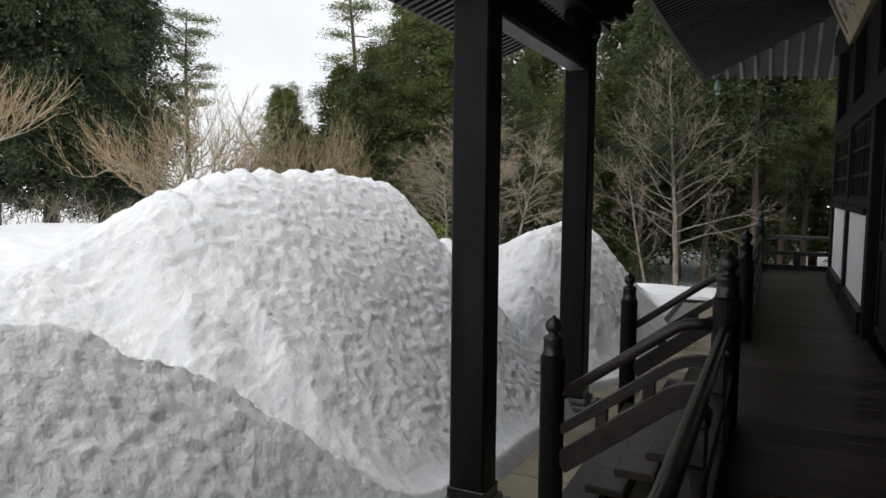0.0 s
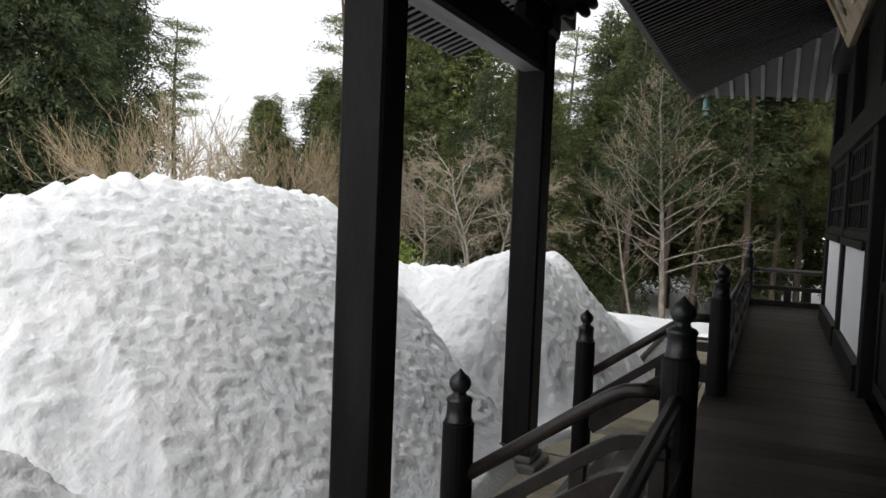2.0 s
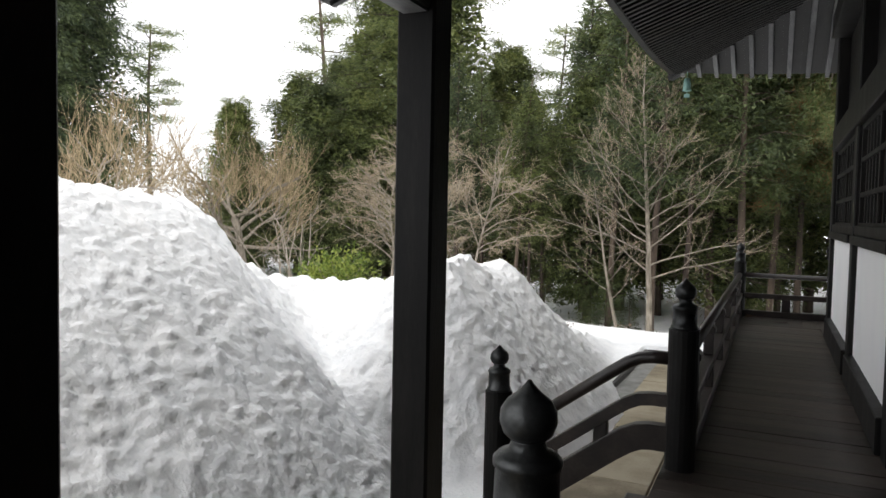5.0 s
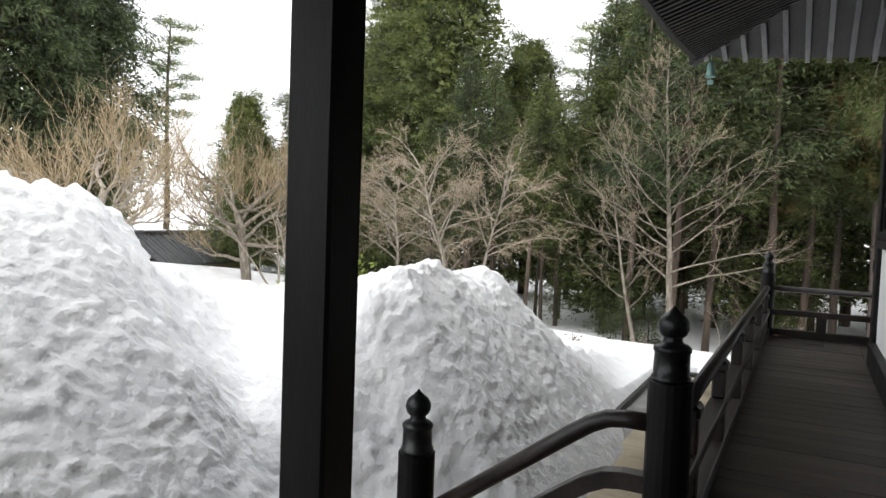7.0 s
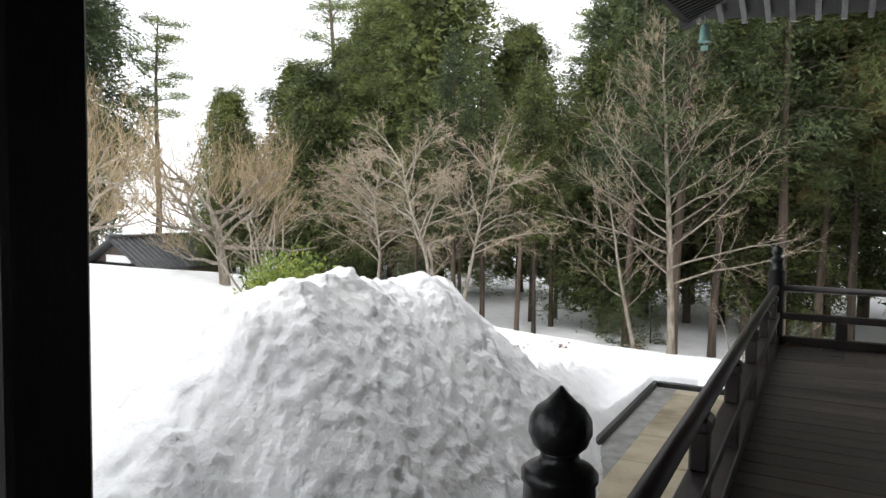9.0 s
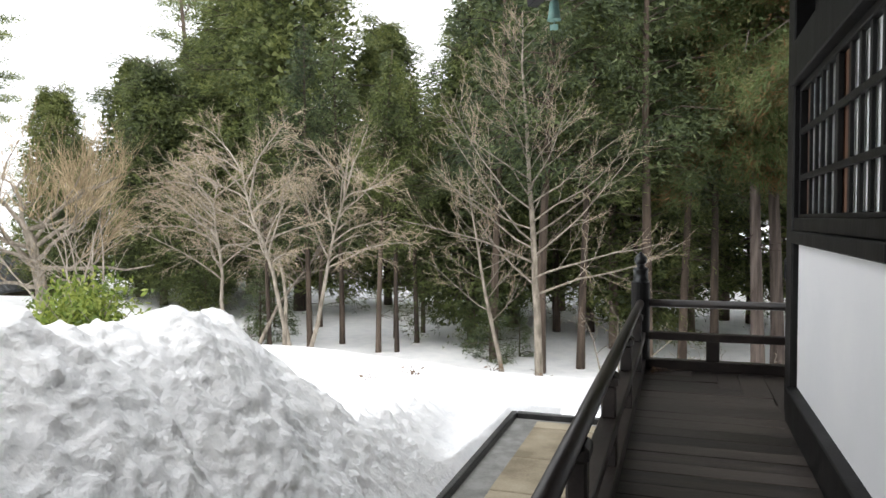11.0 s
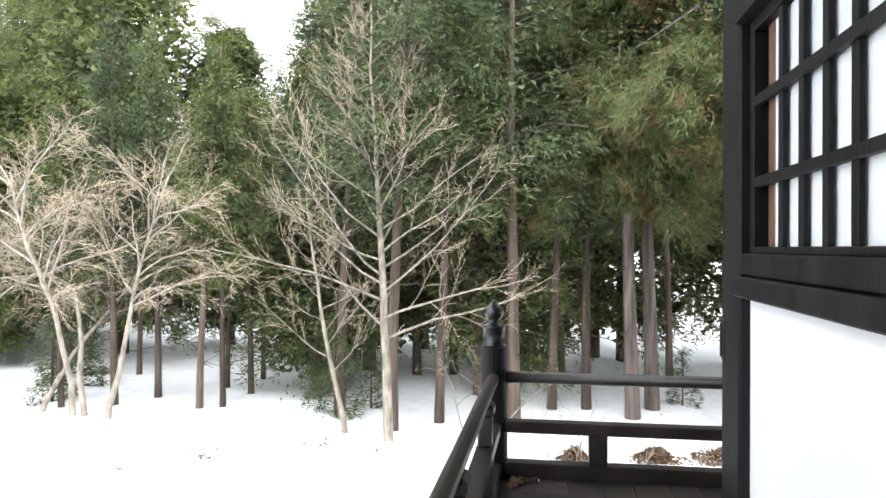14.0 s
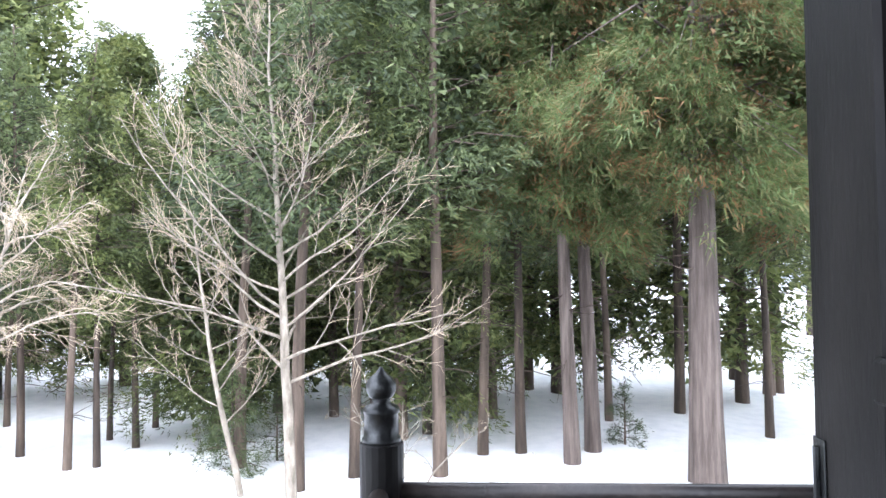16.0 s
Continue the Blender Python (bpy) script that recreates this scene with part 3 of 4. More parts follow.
# carved nosings towards the hall
for yc in (5.467, 8.722):
    nose = part("nosing", tube([(PX1 + d, yc, BEAM_Z + z) for d, z in ((-0.02, 0.72), (0.14, 0.74), (0.3, 0.76), (0.44, 0.84))], [0.17, 0.17, 0.14, 0.07], 10), M["wood"], porch, "carved beam nosing", True)
    for k in range(6):
        a = k * 1.05
        part("scroll", lathe([(0.0, -0.1), (0.05, -0.1), (0.06, 0), (0.05, 0.1), (0.0, 0.1)], 10, None, Matrix.Translation((PX1 + 0.24 + 0.15 * math.cos(a), yc, BEAM_Z + 0.68 + 0.09 * math.sin(a))) @ Matrix.Rotation(radians(90), 4, "X")), M["wood"], nose, smooth=True)
PE_X, PE_Z, P_RISE = -3.5, 3.52, 0.36
y = 4.72
while y < 9.32:
    part("rafter", tube([(PE_X, y, PE_Z), (-1.0, y, PE_Z + P_RISE * (-1.0 - PE_X))], 1, squash=(0.036, 0.06)), M["roof_wood"], porch)
    y += 0.142
part("soffit", tube([(PE_X - 0.1, 7.0, PE_Z + 0.06), (0.0, 7.0, PE_Z + 0.1 + P_RISE * (0.0 - PE_X))], 1, squash=(2.36, 0.03)), M["wood"], porch)
part("eave_board", box(PE_X - 0.09, PE_X - 0.01, 4.64, 9.36, PE_Z - 0.005, PE_Z + 0.13, 0.008), M["roof_wood"], porch)
part("tiles", tube([(PE_X - 0.16, 7.0, PE_Z + 0.14), (0.0, 7.0, PE_Z + 0.2 + P_RISE * (0.0 - PE_X))], 1, squash=(2.42, 0.06)), M["tile"], porch)


# ---- railing posts ----
def finial_post(x, y, z_base, z_tip, label):
    p = thing("railing_post", (x, y, z_base), label, "railing post", "railing posts")
    t = z_tip - z_base
    part("shaft", lathe([(0.098, 0.0), (0.098, t - 0.335), (0.092, t - 0.33)], 20), M["wood"], p, smooth=False)
    part("cap", lathe([(0.088, t - 0.332), (0.086, t - 0.31), (0.079, t - 0.305), (0.076, t - 0.205), (0.082, t - 0.2), (0.082, t - 0.185), (0.07, t - 0.172), (0.046, t - 0.162), (0.04, t - 0.145), (0.046, t - 0.135)], 24), M["metal"], p, "dark metal cap sleeve", True)
    part("finial", lathe([(0.042, t - 0.14), (0.058, t - 0.125), (0.068, t - 0.098), (0.066, t - 0.07), (0.052, t - 0.047), (0.03, t - 0.03), (0.013, t - 0.012), (0.004, t)], 24), M["metal"], p, "onion-shaped dark metal finial", True)
    return p


TIP = 1.25
for y in (-1.0, 5.49, 8.70, NORTH):
    finial_post(RAIL, y, -0.25, TIP, "round black railing post with an onion-shaped metal finial")
for y in (5.49, 8.70):
    finial_post(-1.6, y, LOW, 0.69, "round black stair railing post with an onion-shaped metal finial")
finial_post(5.5, NORTH, -0.25, TIP, "round black railing post with an onion-shaped metal finial")


# ---- balustrades ----
def balustrade(a, b, label, upper=True):
    a, b = Vector(a), Vector(b)
    d = (b - a).normalized()
    length = (b - a).length
    rot = Matrix.Translation(a) @ Matrix.Rotation(math.atan2(d.y, d.x), 4, "Z")
    t = thing("balustrade", rot, label, "balustrade", "veranda balustrades")
    part("top_rail", tube([(0.08, 0, 0.70), (length - 0.08, 0, 0.70)], 0.042, 12), M["wood_x"], t, smooth=True)
    part("middle_rail", box(0.08, length - 0.08, -0.055, 0.055, 0.315, 0.395, 0.008), M["wood_x"], t)
    part("bottom_rail", box(0.08, length - 0.08, -0.06, 0.06, 0.0, 0.105, 0.008), M["wood_x"], t)
    n = max(1, round(length / 1.35))
    for k in range(1, n + 1):
        s = length * (k - 0.5) / n
        part("strut", box(s - 0.065, s + 0.065, -0.05, 0.05, 0.105, 0.315, 0.006), M["wood_x"], t)
        if not upper:
            continue
        part("upper_strut", box(s - 0.05, s + 0.05, -0.045, 0.045, 0.395, 0.60, 0.012), M["wood_x"], t)
        part("bearing_block", box(s - 0.085, s + 0.085, -0.058, 0.058, 0.585, 0.665, 0.02), M["wood_x"], t)
    return t


balustrade((RAIL, 8.70, 0), (RAIL, NORTH, 0), "dark wooden balustrade along the veranda edge")
balustrade((RAIL, -1.0, 0), (RAIL, 5.49, 0), "dark wooden balustrade beside the stair")
balustrade((RAIL, NORTH, 0), (5.5, NORTH, 0), "dark wooden balustrade across the veranda end", False)


def stair_rail(y):
    t = thing("stair_railing", (0, y, 0), "dark wooden stair railing curving down from the veranda", "stair railing", "stair railings")
    x0, x1 = RAIL - 0.08, -1.52

    def run(z, drop, r=None, sq=None):
        pts = [(x0, 0, z), (-0.52, 0, z), (-0.60, 0, z - 0.012), (-0.68, 0, z - 0.05), (-0.78, 0, z - 0.12), (x1, 0, z - drop)]
        return tube(pts, r or 1, 12, squash=sq)
    part("top_rail", run(0.715, 0.665, 0.042), M["wood_x"], t, smooth=True)
    part("middle_rail", run(0.44, 0.67, None, (0.045, 0.04)), M["wood_x"], t)
    part("string_board", run(0.19, 0.69, None, (0.05, 0.085)), M["wood_x"], t)
    for x, z in ((-0.85, 0.155), (-1.2, -0.1)):
        part("strut", box(x - 0.045, x + 0.045, -0.035, 0.035, z - 0.2, z + 0.1, 0.006), M["wood_x"], t)
    return t


stair_rail(5.49)
stair_rail(8.70)

# ---- steps ----
stairs = thing("stair", (0, 0, 0), "dark wooden steps from the paving up to the veranda", "stair", kind="structure")
for k in range(5):
    z = LOW + 0.175 * (k + 1)
    x1 = -1.52 + 0.235 * (k + 1)
    part("tread", box(x1 - 0.30, x1 + 0.02, 5.6, 8.59, z - 0.065, z, 0.012), M["floor"], stairs)
    part("riser", box(x1 - 0.02, x1 + 0.0, 5.6, 8.59, z - 0.175, z - 0.067), M["wood"], stairs)

# structure under the veranda
structure("subfloor", box(RAIL - 0.05, hall, -6, NORTH, -0.075, -0.058), M["wood"], "dark boards under the veranda planks", "floor")
structure("subfloor_north", box(hall, 8, 15.5, NORTH, -0.075, -0.058), M["wood"], "dark boards under the veranda planks", "floor")
structure("edge_beam", box(RAIL - 0.09, RAIL + 0.1, -6, NORTH + 0.05, -0.26, -0.06, 0.01), M["wood"], "dark edge beam carrying the veranda boards", "beam")
structure("edge_beam_north", box(RAIL + 0.1, 11, NORTH - 0.1, NORTH + 0.09, -0.26, -0.06, 0.01), M["wood"], "dark edge beam carrying the veranda boards", "beam")
for y in (-2.5, 0.2, 2.9, 5.49, 8.7, 11.5, 14.3, NORTH - 0.05):
    s = thing("stilt", (RAIL, y, LOW - 0.06), "short dark timber stilt under the veranda", "stilt", "veranda stilts")
    part("shaft", box(-0.07, 0.07, -0.07, 0.07, 0.0, 0.85, 0.008), M["wood"], s)
structure("underfloor_wall", box(0.6, 0.7, -6, 15.3, -1.1, -0.1), M["board_dark"], "dark boarding under the hall", "wall")

# ---- stone apron, kerb and gutter ----
pavement = thing("pavement", (0, 0, LOW), "tan stone slabs around the hall", "paving", kind="structure")
structure("gutter", box(-2.06, -1.7, 10.0, 18.25, LOW - 0.22, LOW - 0.13), M["stone"], "grey icy gutter beside the paving", "gutter")
for name, b in (("kerb_west", box(-2.12, -2.04, 13.6, 18.55, LOW - 0.3, LOW + 0.02, 0.012)), ("kerb_north", box(-2.04, 11, 18.47, 18.56, LOW - 0.3, LOW + 0.02, 0.012))):
    structure(name, b, M["kerb"], "black wet edging around the gutter", "kerb")
rng = random.Random(3)
y = 2.0
while y < 18.2:
    h = rng.uniform(0.7, 1.15)
    x0 = -2.5 if 4.6 < y < 10 else -1.7
    splits = [x0, -1.62, -0.75, -0.1] if x0 < -2 else [x0, -0.85, -0.1]
    for a, b in zip(splits, splits[1:]):
        part("slab", box(a + 0.006, b - 0.006, y + 0.006, min(y + h, 18.2) - 0.006, -0.09, rng.uniform(-0.012, 0.004), 0.008), M["paving"], pavement)
    y += h


# ---- trees ----
def mesh_from(verts, faces, mat, smooth=True):
    me = bpy.data.meshes.new("mesh")
    me.from_pydata(verts, [], faces)
    me.materials.append(mat)
    if smooth:
        me.polygons.foreach_set("use_smooth", [True] * len(me.polygons))
    return me


def limbs_mesh(branches, mat, seg=5):
    """Tapered tubes for (points, radii) branches."""
    verts, faces = [], []
    for pts, radii in branches:
        start = len(verts)
        n = seg if radii[0] > 0.02 else 3
        for k, p in enumerate(pts):
            d = (pts[min(k + 1, len(pts) - 1)] - pts[max(k - 1, 0)])
            d = d.normalized() if d.length > 1e-6 else Vector((0, 0, 1))
            side = d.cross(Vector((0.3, 0.9, 0.1))).normalized()
            up = side.cross(d)
            for j in range(n):
                a = 2 * math.pi * j / n
                verts.append(tuple(p + radii[k] * (math.cos(a) * side + math.sin(a) * up)))
        for k in range(len(pts) - 1):
            for j in range(n):
                a, b = start + k * n + j, start + k * n + (j + 1) % n
                faces.append((a, b, b + n, a + n))
        faces.append(tuple(start + (len(pts) - 1) * n + j for j in range(n)))
    return mesh_from(verts, faces, mat)


def shoot(rng, p, d, length, r, bend, steps, wander=0.12):
    """One branch: points and radii, bending upward by bend."""
    pts, radii = [p.copy()], [r]
    for k in range(steps):
        d = (d + Vector((rng.gauss(0, wander), rng.gauss(0, wander), rng.gauss(0, wander) + bend / steps))).normalized()
        p = p + d * (length / steps)
        pts.append(p.copy())
        radii.append(r * (1 - 0.8 * (k + 1) / steps))
    return pts, radii


def fork(rng, out, branch, depth, count, ratio, spread, bend, fine):
    pts, radii = branch
    for k in range(count):
        t = 0.25 + 0.72 * (k + rng.random()) / count
        i = min(int(t * (len(pts) - 1)), len(pts) - 2)
        p = pts[i].lerp(pts[i + 1], t * (len(pts) - 1) - i)
        d = (pts[i + 1] - pts[i]).normalized()
        q = d.cross(Vector((rng.gauss(0, 1), rng.gauss(0, 1), rng.gauss(0, 1)))).normalized()
        length = (pts[-1] - pts[0]).length * ratio * rng.uniform(0.6, 1.15) * (1.15 - 0.6 * t)
        b = shoot(rng, p, (d + q * spread * rng.uniform(0.6, 1.2)).normalized(), length, max(radii[i] * 0.55, fine), bend, 4)
        b[1][-1] = max(b[1][-1], fine * 0.7)
        out[min(depth, 1)].append(b)
        if depth > 0:
            fork(rng, out, b, depth - 1, max(2, count - 1), ratio, spread, bend, fine)


def bare_tree(name, at, seed, build, bark, twig, label):
    rng = random.Random(seed)
    out = {1: [], 0: []}
    build(rng, out)
    t = thing(name, at, label, "tree")
    ob = new("trunk", limbs_mesh(out[1], bark, 7))
    ob.parent = t
    ob = tagged(new("twig_mass", limbs_mesh(out[0], twig, 3)), kind="stuff")
    ob.parent = t
    return t


def tall_leader(height, low, reach, n, lean=0.02):
    """A tree with one leader and long rising side branches, longest low down."""
    def build(rng, out):
        trunk = shoot(rng, Vector((0, 0, -0.3)), Vector((lean, 0, 1)), height, 0.09 * height / 9, 0.15, 14, 0.035)
        trunk[1][:] = [0.1 * height / 9 * (1 - 0.95 * k / 14) + 0.006 for k in range(15)]
        out[1].append(trunk)
        pts = trunk[0]
        for k in range(n):
            t = low + (0.97 - low) * (k / n) ** 0.9
            i = min(int(t * 14), 13)
            p = pts[i].lerp(pts[i + 1], t * 14 - i)
            a = k * 2.4 + rng.uniform(-0.4, 0.4)
            length = reach * (1.08 - t) ** 1.25 * rng.uniform(0.8, 1.2) + 0.35
            d = Vector((math.cos(a), math.sin(a), 0.1 + 0.95 * t + rng.uniform(-0.1, 0.15))).normalized()
            b = shoot(rng, p, d, length, max(trunk[1][i] * 0.36, 0.012), 0.35, 7, 0.09)
            out[1].append(b)
            fork(rng, out, b, 1, 8, 0.42, 0.75, 0.25, 0.0055)
    return build


def vase(height, stems, spread, count=8, droop=0.3, fine=0.006, sub=7, start=0.34):
    """Several slim stems that open into a wide crown of fine twigs."""
    def build(rng, out):
        for s in range(stems):
            a = 2 * math.pi * s / stems + rng.uniform(-0.3, 0.3)
            d = Vector((math.cos(a) * spread * 0.24, math.sin(a) * spread * 0.24, 1)).normalized()
            stem = shoot(rng, Vector((0.35 * math.cos(a), 0.35 * math.sin(a), -0.3)), d, height * rng.uniform(0.68, 0.8), 0.0105 * height, 0.1, 8, 0.1)
            stem[1][:] = [height * (0.0105 - 0.0085 * k / 8) for k in range(9)]
            out[1].append(stem)
            for k in range(count):
                t = start + (0.98 - start) * (k + rng.random()) / count
                i = min(int(t * 8), 7)
                p = stem[0][i].lerp(stem[0][i + 1], t * 8 - i)
                b2 = a + rng.uniform(-2.2, 2.2)
                d = Vector((math.cos(b2) * spread, math.sin(b2) * spread, rng.uniform(0.5, 1.25))).normalized()
                b = shoot(rng, p, d, height * rng.uniform(0.3, 0.46) * (1.2 - 0.5 * t), 0.0034 * height, -droop, 6, 0.14)
                out[1].append(b)
                fork(rng, out, b, 1, sub, 0.46, 0.9, -0.12, fine)
    return build


def pruned(height, radius, limbs, shoots):
    """A pruned garden tree: gnarled limbs bearing masses of straight upright shoots."""
    def build(rng, out):
        trunk = shoot(rng, Vector((0, 0, -0.4)), Vector((0.05, 0, 1)), height * 0.4, 0.2, 0, 5, 0.08)
        trunk[1][:] = [0.22 - 0.016 * k for k in range(6)]
        out[1].append(trunk)
        for k in range(limbs):
            a = 2 * math.pi * k / limbs + rng.uniform(-0.3, 0.3)
            p = trunk[0][rng.choice((2, 3, 4, 5))]
            d = Vector((math.cos(a), math.sin(a), rng.uniform(0.1, 0.9))).normalized()
            b = shoot(rng, p, d, radius * rng.uniform(0.7, 1.1), 0.085, 0.25, 7, 0.2)
            out[1].append(b)
            for j in range(4):
                q = b[0][rng.randint(2, 6)]
                d2 = Vector((math.cos(a + rng.uniform(-1.2, 1.2)), math.sin(a + rng.uniform(-1.2, 1.2)), rng.uniform(0.0, 0.9))).normalized()
                c = shoot(rng, q, d2, radius * rng.uniform(0.35, 0.6), 0.04, 0.3, 5, 0.2)
                out[1].append(c)
                for m in range(shoots):
                    e = c[0][rng.randint(1, 5)]
                    d3 = Vector((rng.gauss(0, 0.6), rng.gauss(0, 0.6), 0.8)) + 0.9 * (e - trunk[0][3]).normalized()
                    s = shoot(rng, e, d3.normalized(), height * rng.uniform(0.12, 0.27), 0.014, 0.3, 4, 0.1)
                    out[0].append(s)
                    for u in range(3):
                        f = s[0][rng.randint(1, 3)]
                        d4 = (d3.normalized() + Vector((rng.gauss(0, 0.5), rng.gauss(0, 0.5), rng.gauss(0, 0.4)))).normalized()
                        out[0].append(shoot(rng, f, d4, height * rng.uniform(0.05, 0.12), 0.009, 0.2, 2, 0.1))
    return build


def conifer(name, seed, height, radius, bare, mat, bark, trunk_r, label, tiers=46, leaf=0.26, droop=0.35, per=34, sag=0.5, shape=0.8, lean=0.0, dead=0, fan=14, core=9, core_size=0.0, width=0.14, length=1.75):
    """A conifer: a straight tapered trunk and a crown of many drooping leafy sprays set on side branches."""
    rs = np.random.RandomState(seed)
    t = thing(name, (0, 0, 0), label, "tree")
    rng = random.Random(seed)
    trunk = shoot(rng, Vector((0, 0, -0.5)), Vector((lean, 0, 1)), height, trunk_r, 0, 10, 0.012)
    trunk[1][:] = [trunk_r * (1.12 if k == 0 else 1) * (1 - 0.93 * k / 10) + 0.01 for k in range(11)]
    ob = new("trunk", limbs_mesh([trunk], bark, 12))
    ob.parent = t
    spine = np.array([tuple(p) for p in trunk[0]])
    centres, outs, scales, limbs, inner_at = [], [], [], [], []
    for k in range(tiers):
        f = bare + (0.99 - bare) * (k + rs.rand()) / tiers
        p = np.array([np.interp(f * 10, range(11), spine[:, j]) for j in range(3)])
        g = (f - bare) / (1 - bare)
        reach = radius * ((1 - g) ** shape * min(1.0, 0.45 + 2.6 * g) + 0.05) * rs.uniform(0.62, 1.18)
        a = rs.rand() * 2 * np.pi
        d = np.array([np.cos(a), np.sin(a), 0.0])
        rise = rs.uniform(-0.05, 0.3) + 0.5 * g
        end = p + d * reach + np.array([0, 0, rise * reach - droop * reach * 0.6])
        limbs.append(([Vector(p), Vector(p + d * reach * 0.5 + np.array([0, 0, rise * reach * 0.5])), Vector(end)], [max(trunk_r * 0.16, 0.02), 0.02, 0.006]))
        m = max(6, int(per * reach / radius * 1.25))
        for j in range(m):
            s = 0.22 + 0.78 * rs.rand() ** 0.75
            side = rs.normal(0, 0.2) * reach * (1.05 - 0.4 * s)
            c = p + d * reach * s + np.array([-d[1], d[0], 0]) * side
            c[2] += rise * reach * s - droop * reach * s * s - abs(side) * 0.35 + rs.normal(0, 0.1)
            centres.append(c)
            outs.append(d + np.array([-d[1], d[0], 0]) * side / max(reach, 0.3) * 1.6)
            scales.append(leaf * rs.uniform(0.7, 1.4))
    inner = int(core * tiers)
    for k in range(inner):
        f = bare + (0.97 - bare) * rs.rand() ** 0.9
        g = (f - bare) / (1 - bare)
        reach = radius * ((1 - g) ** shape * min(1.0, 0.45 + 2.6 * g) + 0.05) * rs.uniform(0.2, 0.72)
        a = rs.rand() * 2 * np.pi
        inner_at.append([np.interp(f * 10, range(11), spine[:, 0]) + np.cos(a) * reach, np.interp(f * 10, range(11), spine[:, 1]) + np.sin(a) * reach, np.interp(f * 10, range(11), spine[:, 2]) - droop * reach * 0.5])
    ob = tagged(new("branch_mass", limbs_mesh(limbs, bark, 4)), kind="stuff")
    ob.parent = t
    C, O, S = np.array(centres), np.array(outs), np.array(scales)
    n, per_spray = len(C), fan
    # each spray: a fan of narrow pointed leaves that spread and hang
    base = np.repeat(C, per_spray, 0)
    size = np.repeat(S, per_spray)[:, None]
    dirs = np.repeat(O, per_spray, 0) + rs.normal(0, 0.55, (n * per_spray, 3))
    dirs[:, 2] -= sag * rs.rand(n * per_spray)
    dirs /= np.linalg.norm(dirs, axis=1)[:, None]
    wide = np.cross(dirs, rs.normal(0, 1, (n * per_spray, 3)) + np.array([0, 0, 1.2]))
    wide /= np.linalg.norm(wide, axis=1)[:, None] + 1e-9
    root = base + rs.normal(0, 0.8, (n * per_spray, 3)) * size
    tip = root + dirs * size * length
    mid = root + dirs * size * 0.35
    verts = np.stack([mid + wide * size * width, tip, mid - wide * size * width + dirs * size * 0.25], 1).reshape(-1, 3)
    if inner_at:
        c = np.repeat(np.array(inner_at), 3, 0) + rs.normal(0, leaf, (3 * len(inner_at), 3))
        u, w = rs.normal(0, 1, c.shape) * np.array([1, 1, 0.5]), rs.normal(0, 1, c.shape)
        u /= np.linalg.norm(u, axis=1)[:, None]
        w /= np.linalg.norm(w, axis=1)[:, None]
        s = core_size or radius * 0.03 + leaf * 0.7
        verts = np.concatenate([verts, np.stack([c + u * s, c - 0.5 * u * s + w * s * 0.6, c - 0.5 * u * s - w * s * 0.6], 1).reshape(-1, 3)])
    faces = np.arange(len(verts)).reshape(-1, 3)
    ob = tagged(new("crown", mesh_from(verts.tolist(), faces.tolist(), mat, False)), kind="stuff")
    ob.parent = t
    if dead:
        out = []
        for k in range(dead):
            f = bare * (0.35 + 0.65 * rng.random())
            p = Vector([np.interp(f * 10, range(11), spine[:, j]) for j in range(3)])
            a = rng.random() * 6.28
            out.append(shoot(rng, p, Vector((math.cos(a), math.sin(a), -0.1)), rng.uniform(0.5, 1.6), 0.018, -0.1, 4, 0.15))
        ob = tagged(new("dead_branch_mass", limbs_mesh(out, M["bark_sugi"], 3)), kind="stuff")
        ob.parent = t
    return t


def ground_z(x, y):
    return float(snow_height(np.array([[float(x)]]), np.array([[float(y)]]))[0, 0])


def plant(t, x, y, turn=0, scale=1.0, copy=True, sink=0.05, group=""):
    m = Matrix.Translation((x, y, ground_z(x, y) - sink)) @ Matrix.Rotation(turn, 4, "Z")
    if copy:
        o = copy_thing(t, m)
    else:
        t.matrix_world = m
        o = t
    o.scale = (scale, scale, scale)
    if group:
        o["group"] = group
    return o


# the bare trees at the edge of the snow field
plant(bare_tree("bare_tree", (0, 0, 0), 11, tall_leader(9.2, 0.26, 5.4, 44), M["bark_pale"], M["twig_pink"], "tall leafless tree with pale spreading branches at the wood's edge"), -3.1, 25.6, 0.4, 1.0, False)
plant(bare_tree("bare_tree", (0, 0, 0), 12, tall_leader(5.6, 0.3, 2.2, 16, -0.12), M["bark_pale"], M["twig_pink"], "slender leafless tree with pale branches"), -4.1, 26.1, 1.0, 1.0, False)
plant(bare_tree("bare_tree", (0, 0, 0), 21, vase(6.6, 3, 0.85, 15, 0.5, 0.0055, 11, 0.5), M["bark_pale"], M["twig_pink"], "leafless many-stemmed tree with a pinkish twiggy crown"), -10.05, 26.2, 0.2, 1.14, False)
plant(bare_tree("bare_tree", (0, 0, 0), 22, vase(6.4, 2, 0.9, 19, 0.5, 0.0055, 11, 0.48), M["bark_pale"], M["twig_pink"], "leafless many-stemmed tree with a pinkish twiggy crown"), -11.8, 26.2, 1.2, 1.12, False)
plant(bare_tree("bare_tree", (0, 0, 0), 31, pruned(8.8, 4.0, 11, 10), M["bark_pale"], M["twig_orange"], "leafless garden tree with dense orange upright shoots"), -22.3, 21.4, 0, 1.0, False)
plant(bare_tree("bare_tree", (0, 0, 0), 38, pruned(7.8, 3.6, 12, 10), M["bark_pale"], M["twig_orange"], "leafless garden tree with dense orange upright shoots"), -19.4, 26.4, 0, 1.0, False)
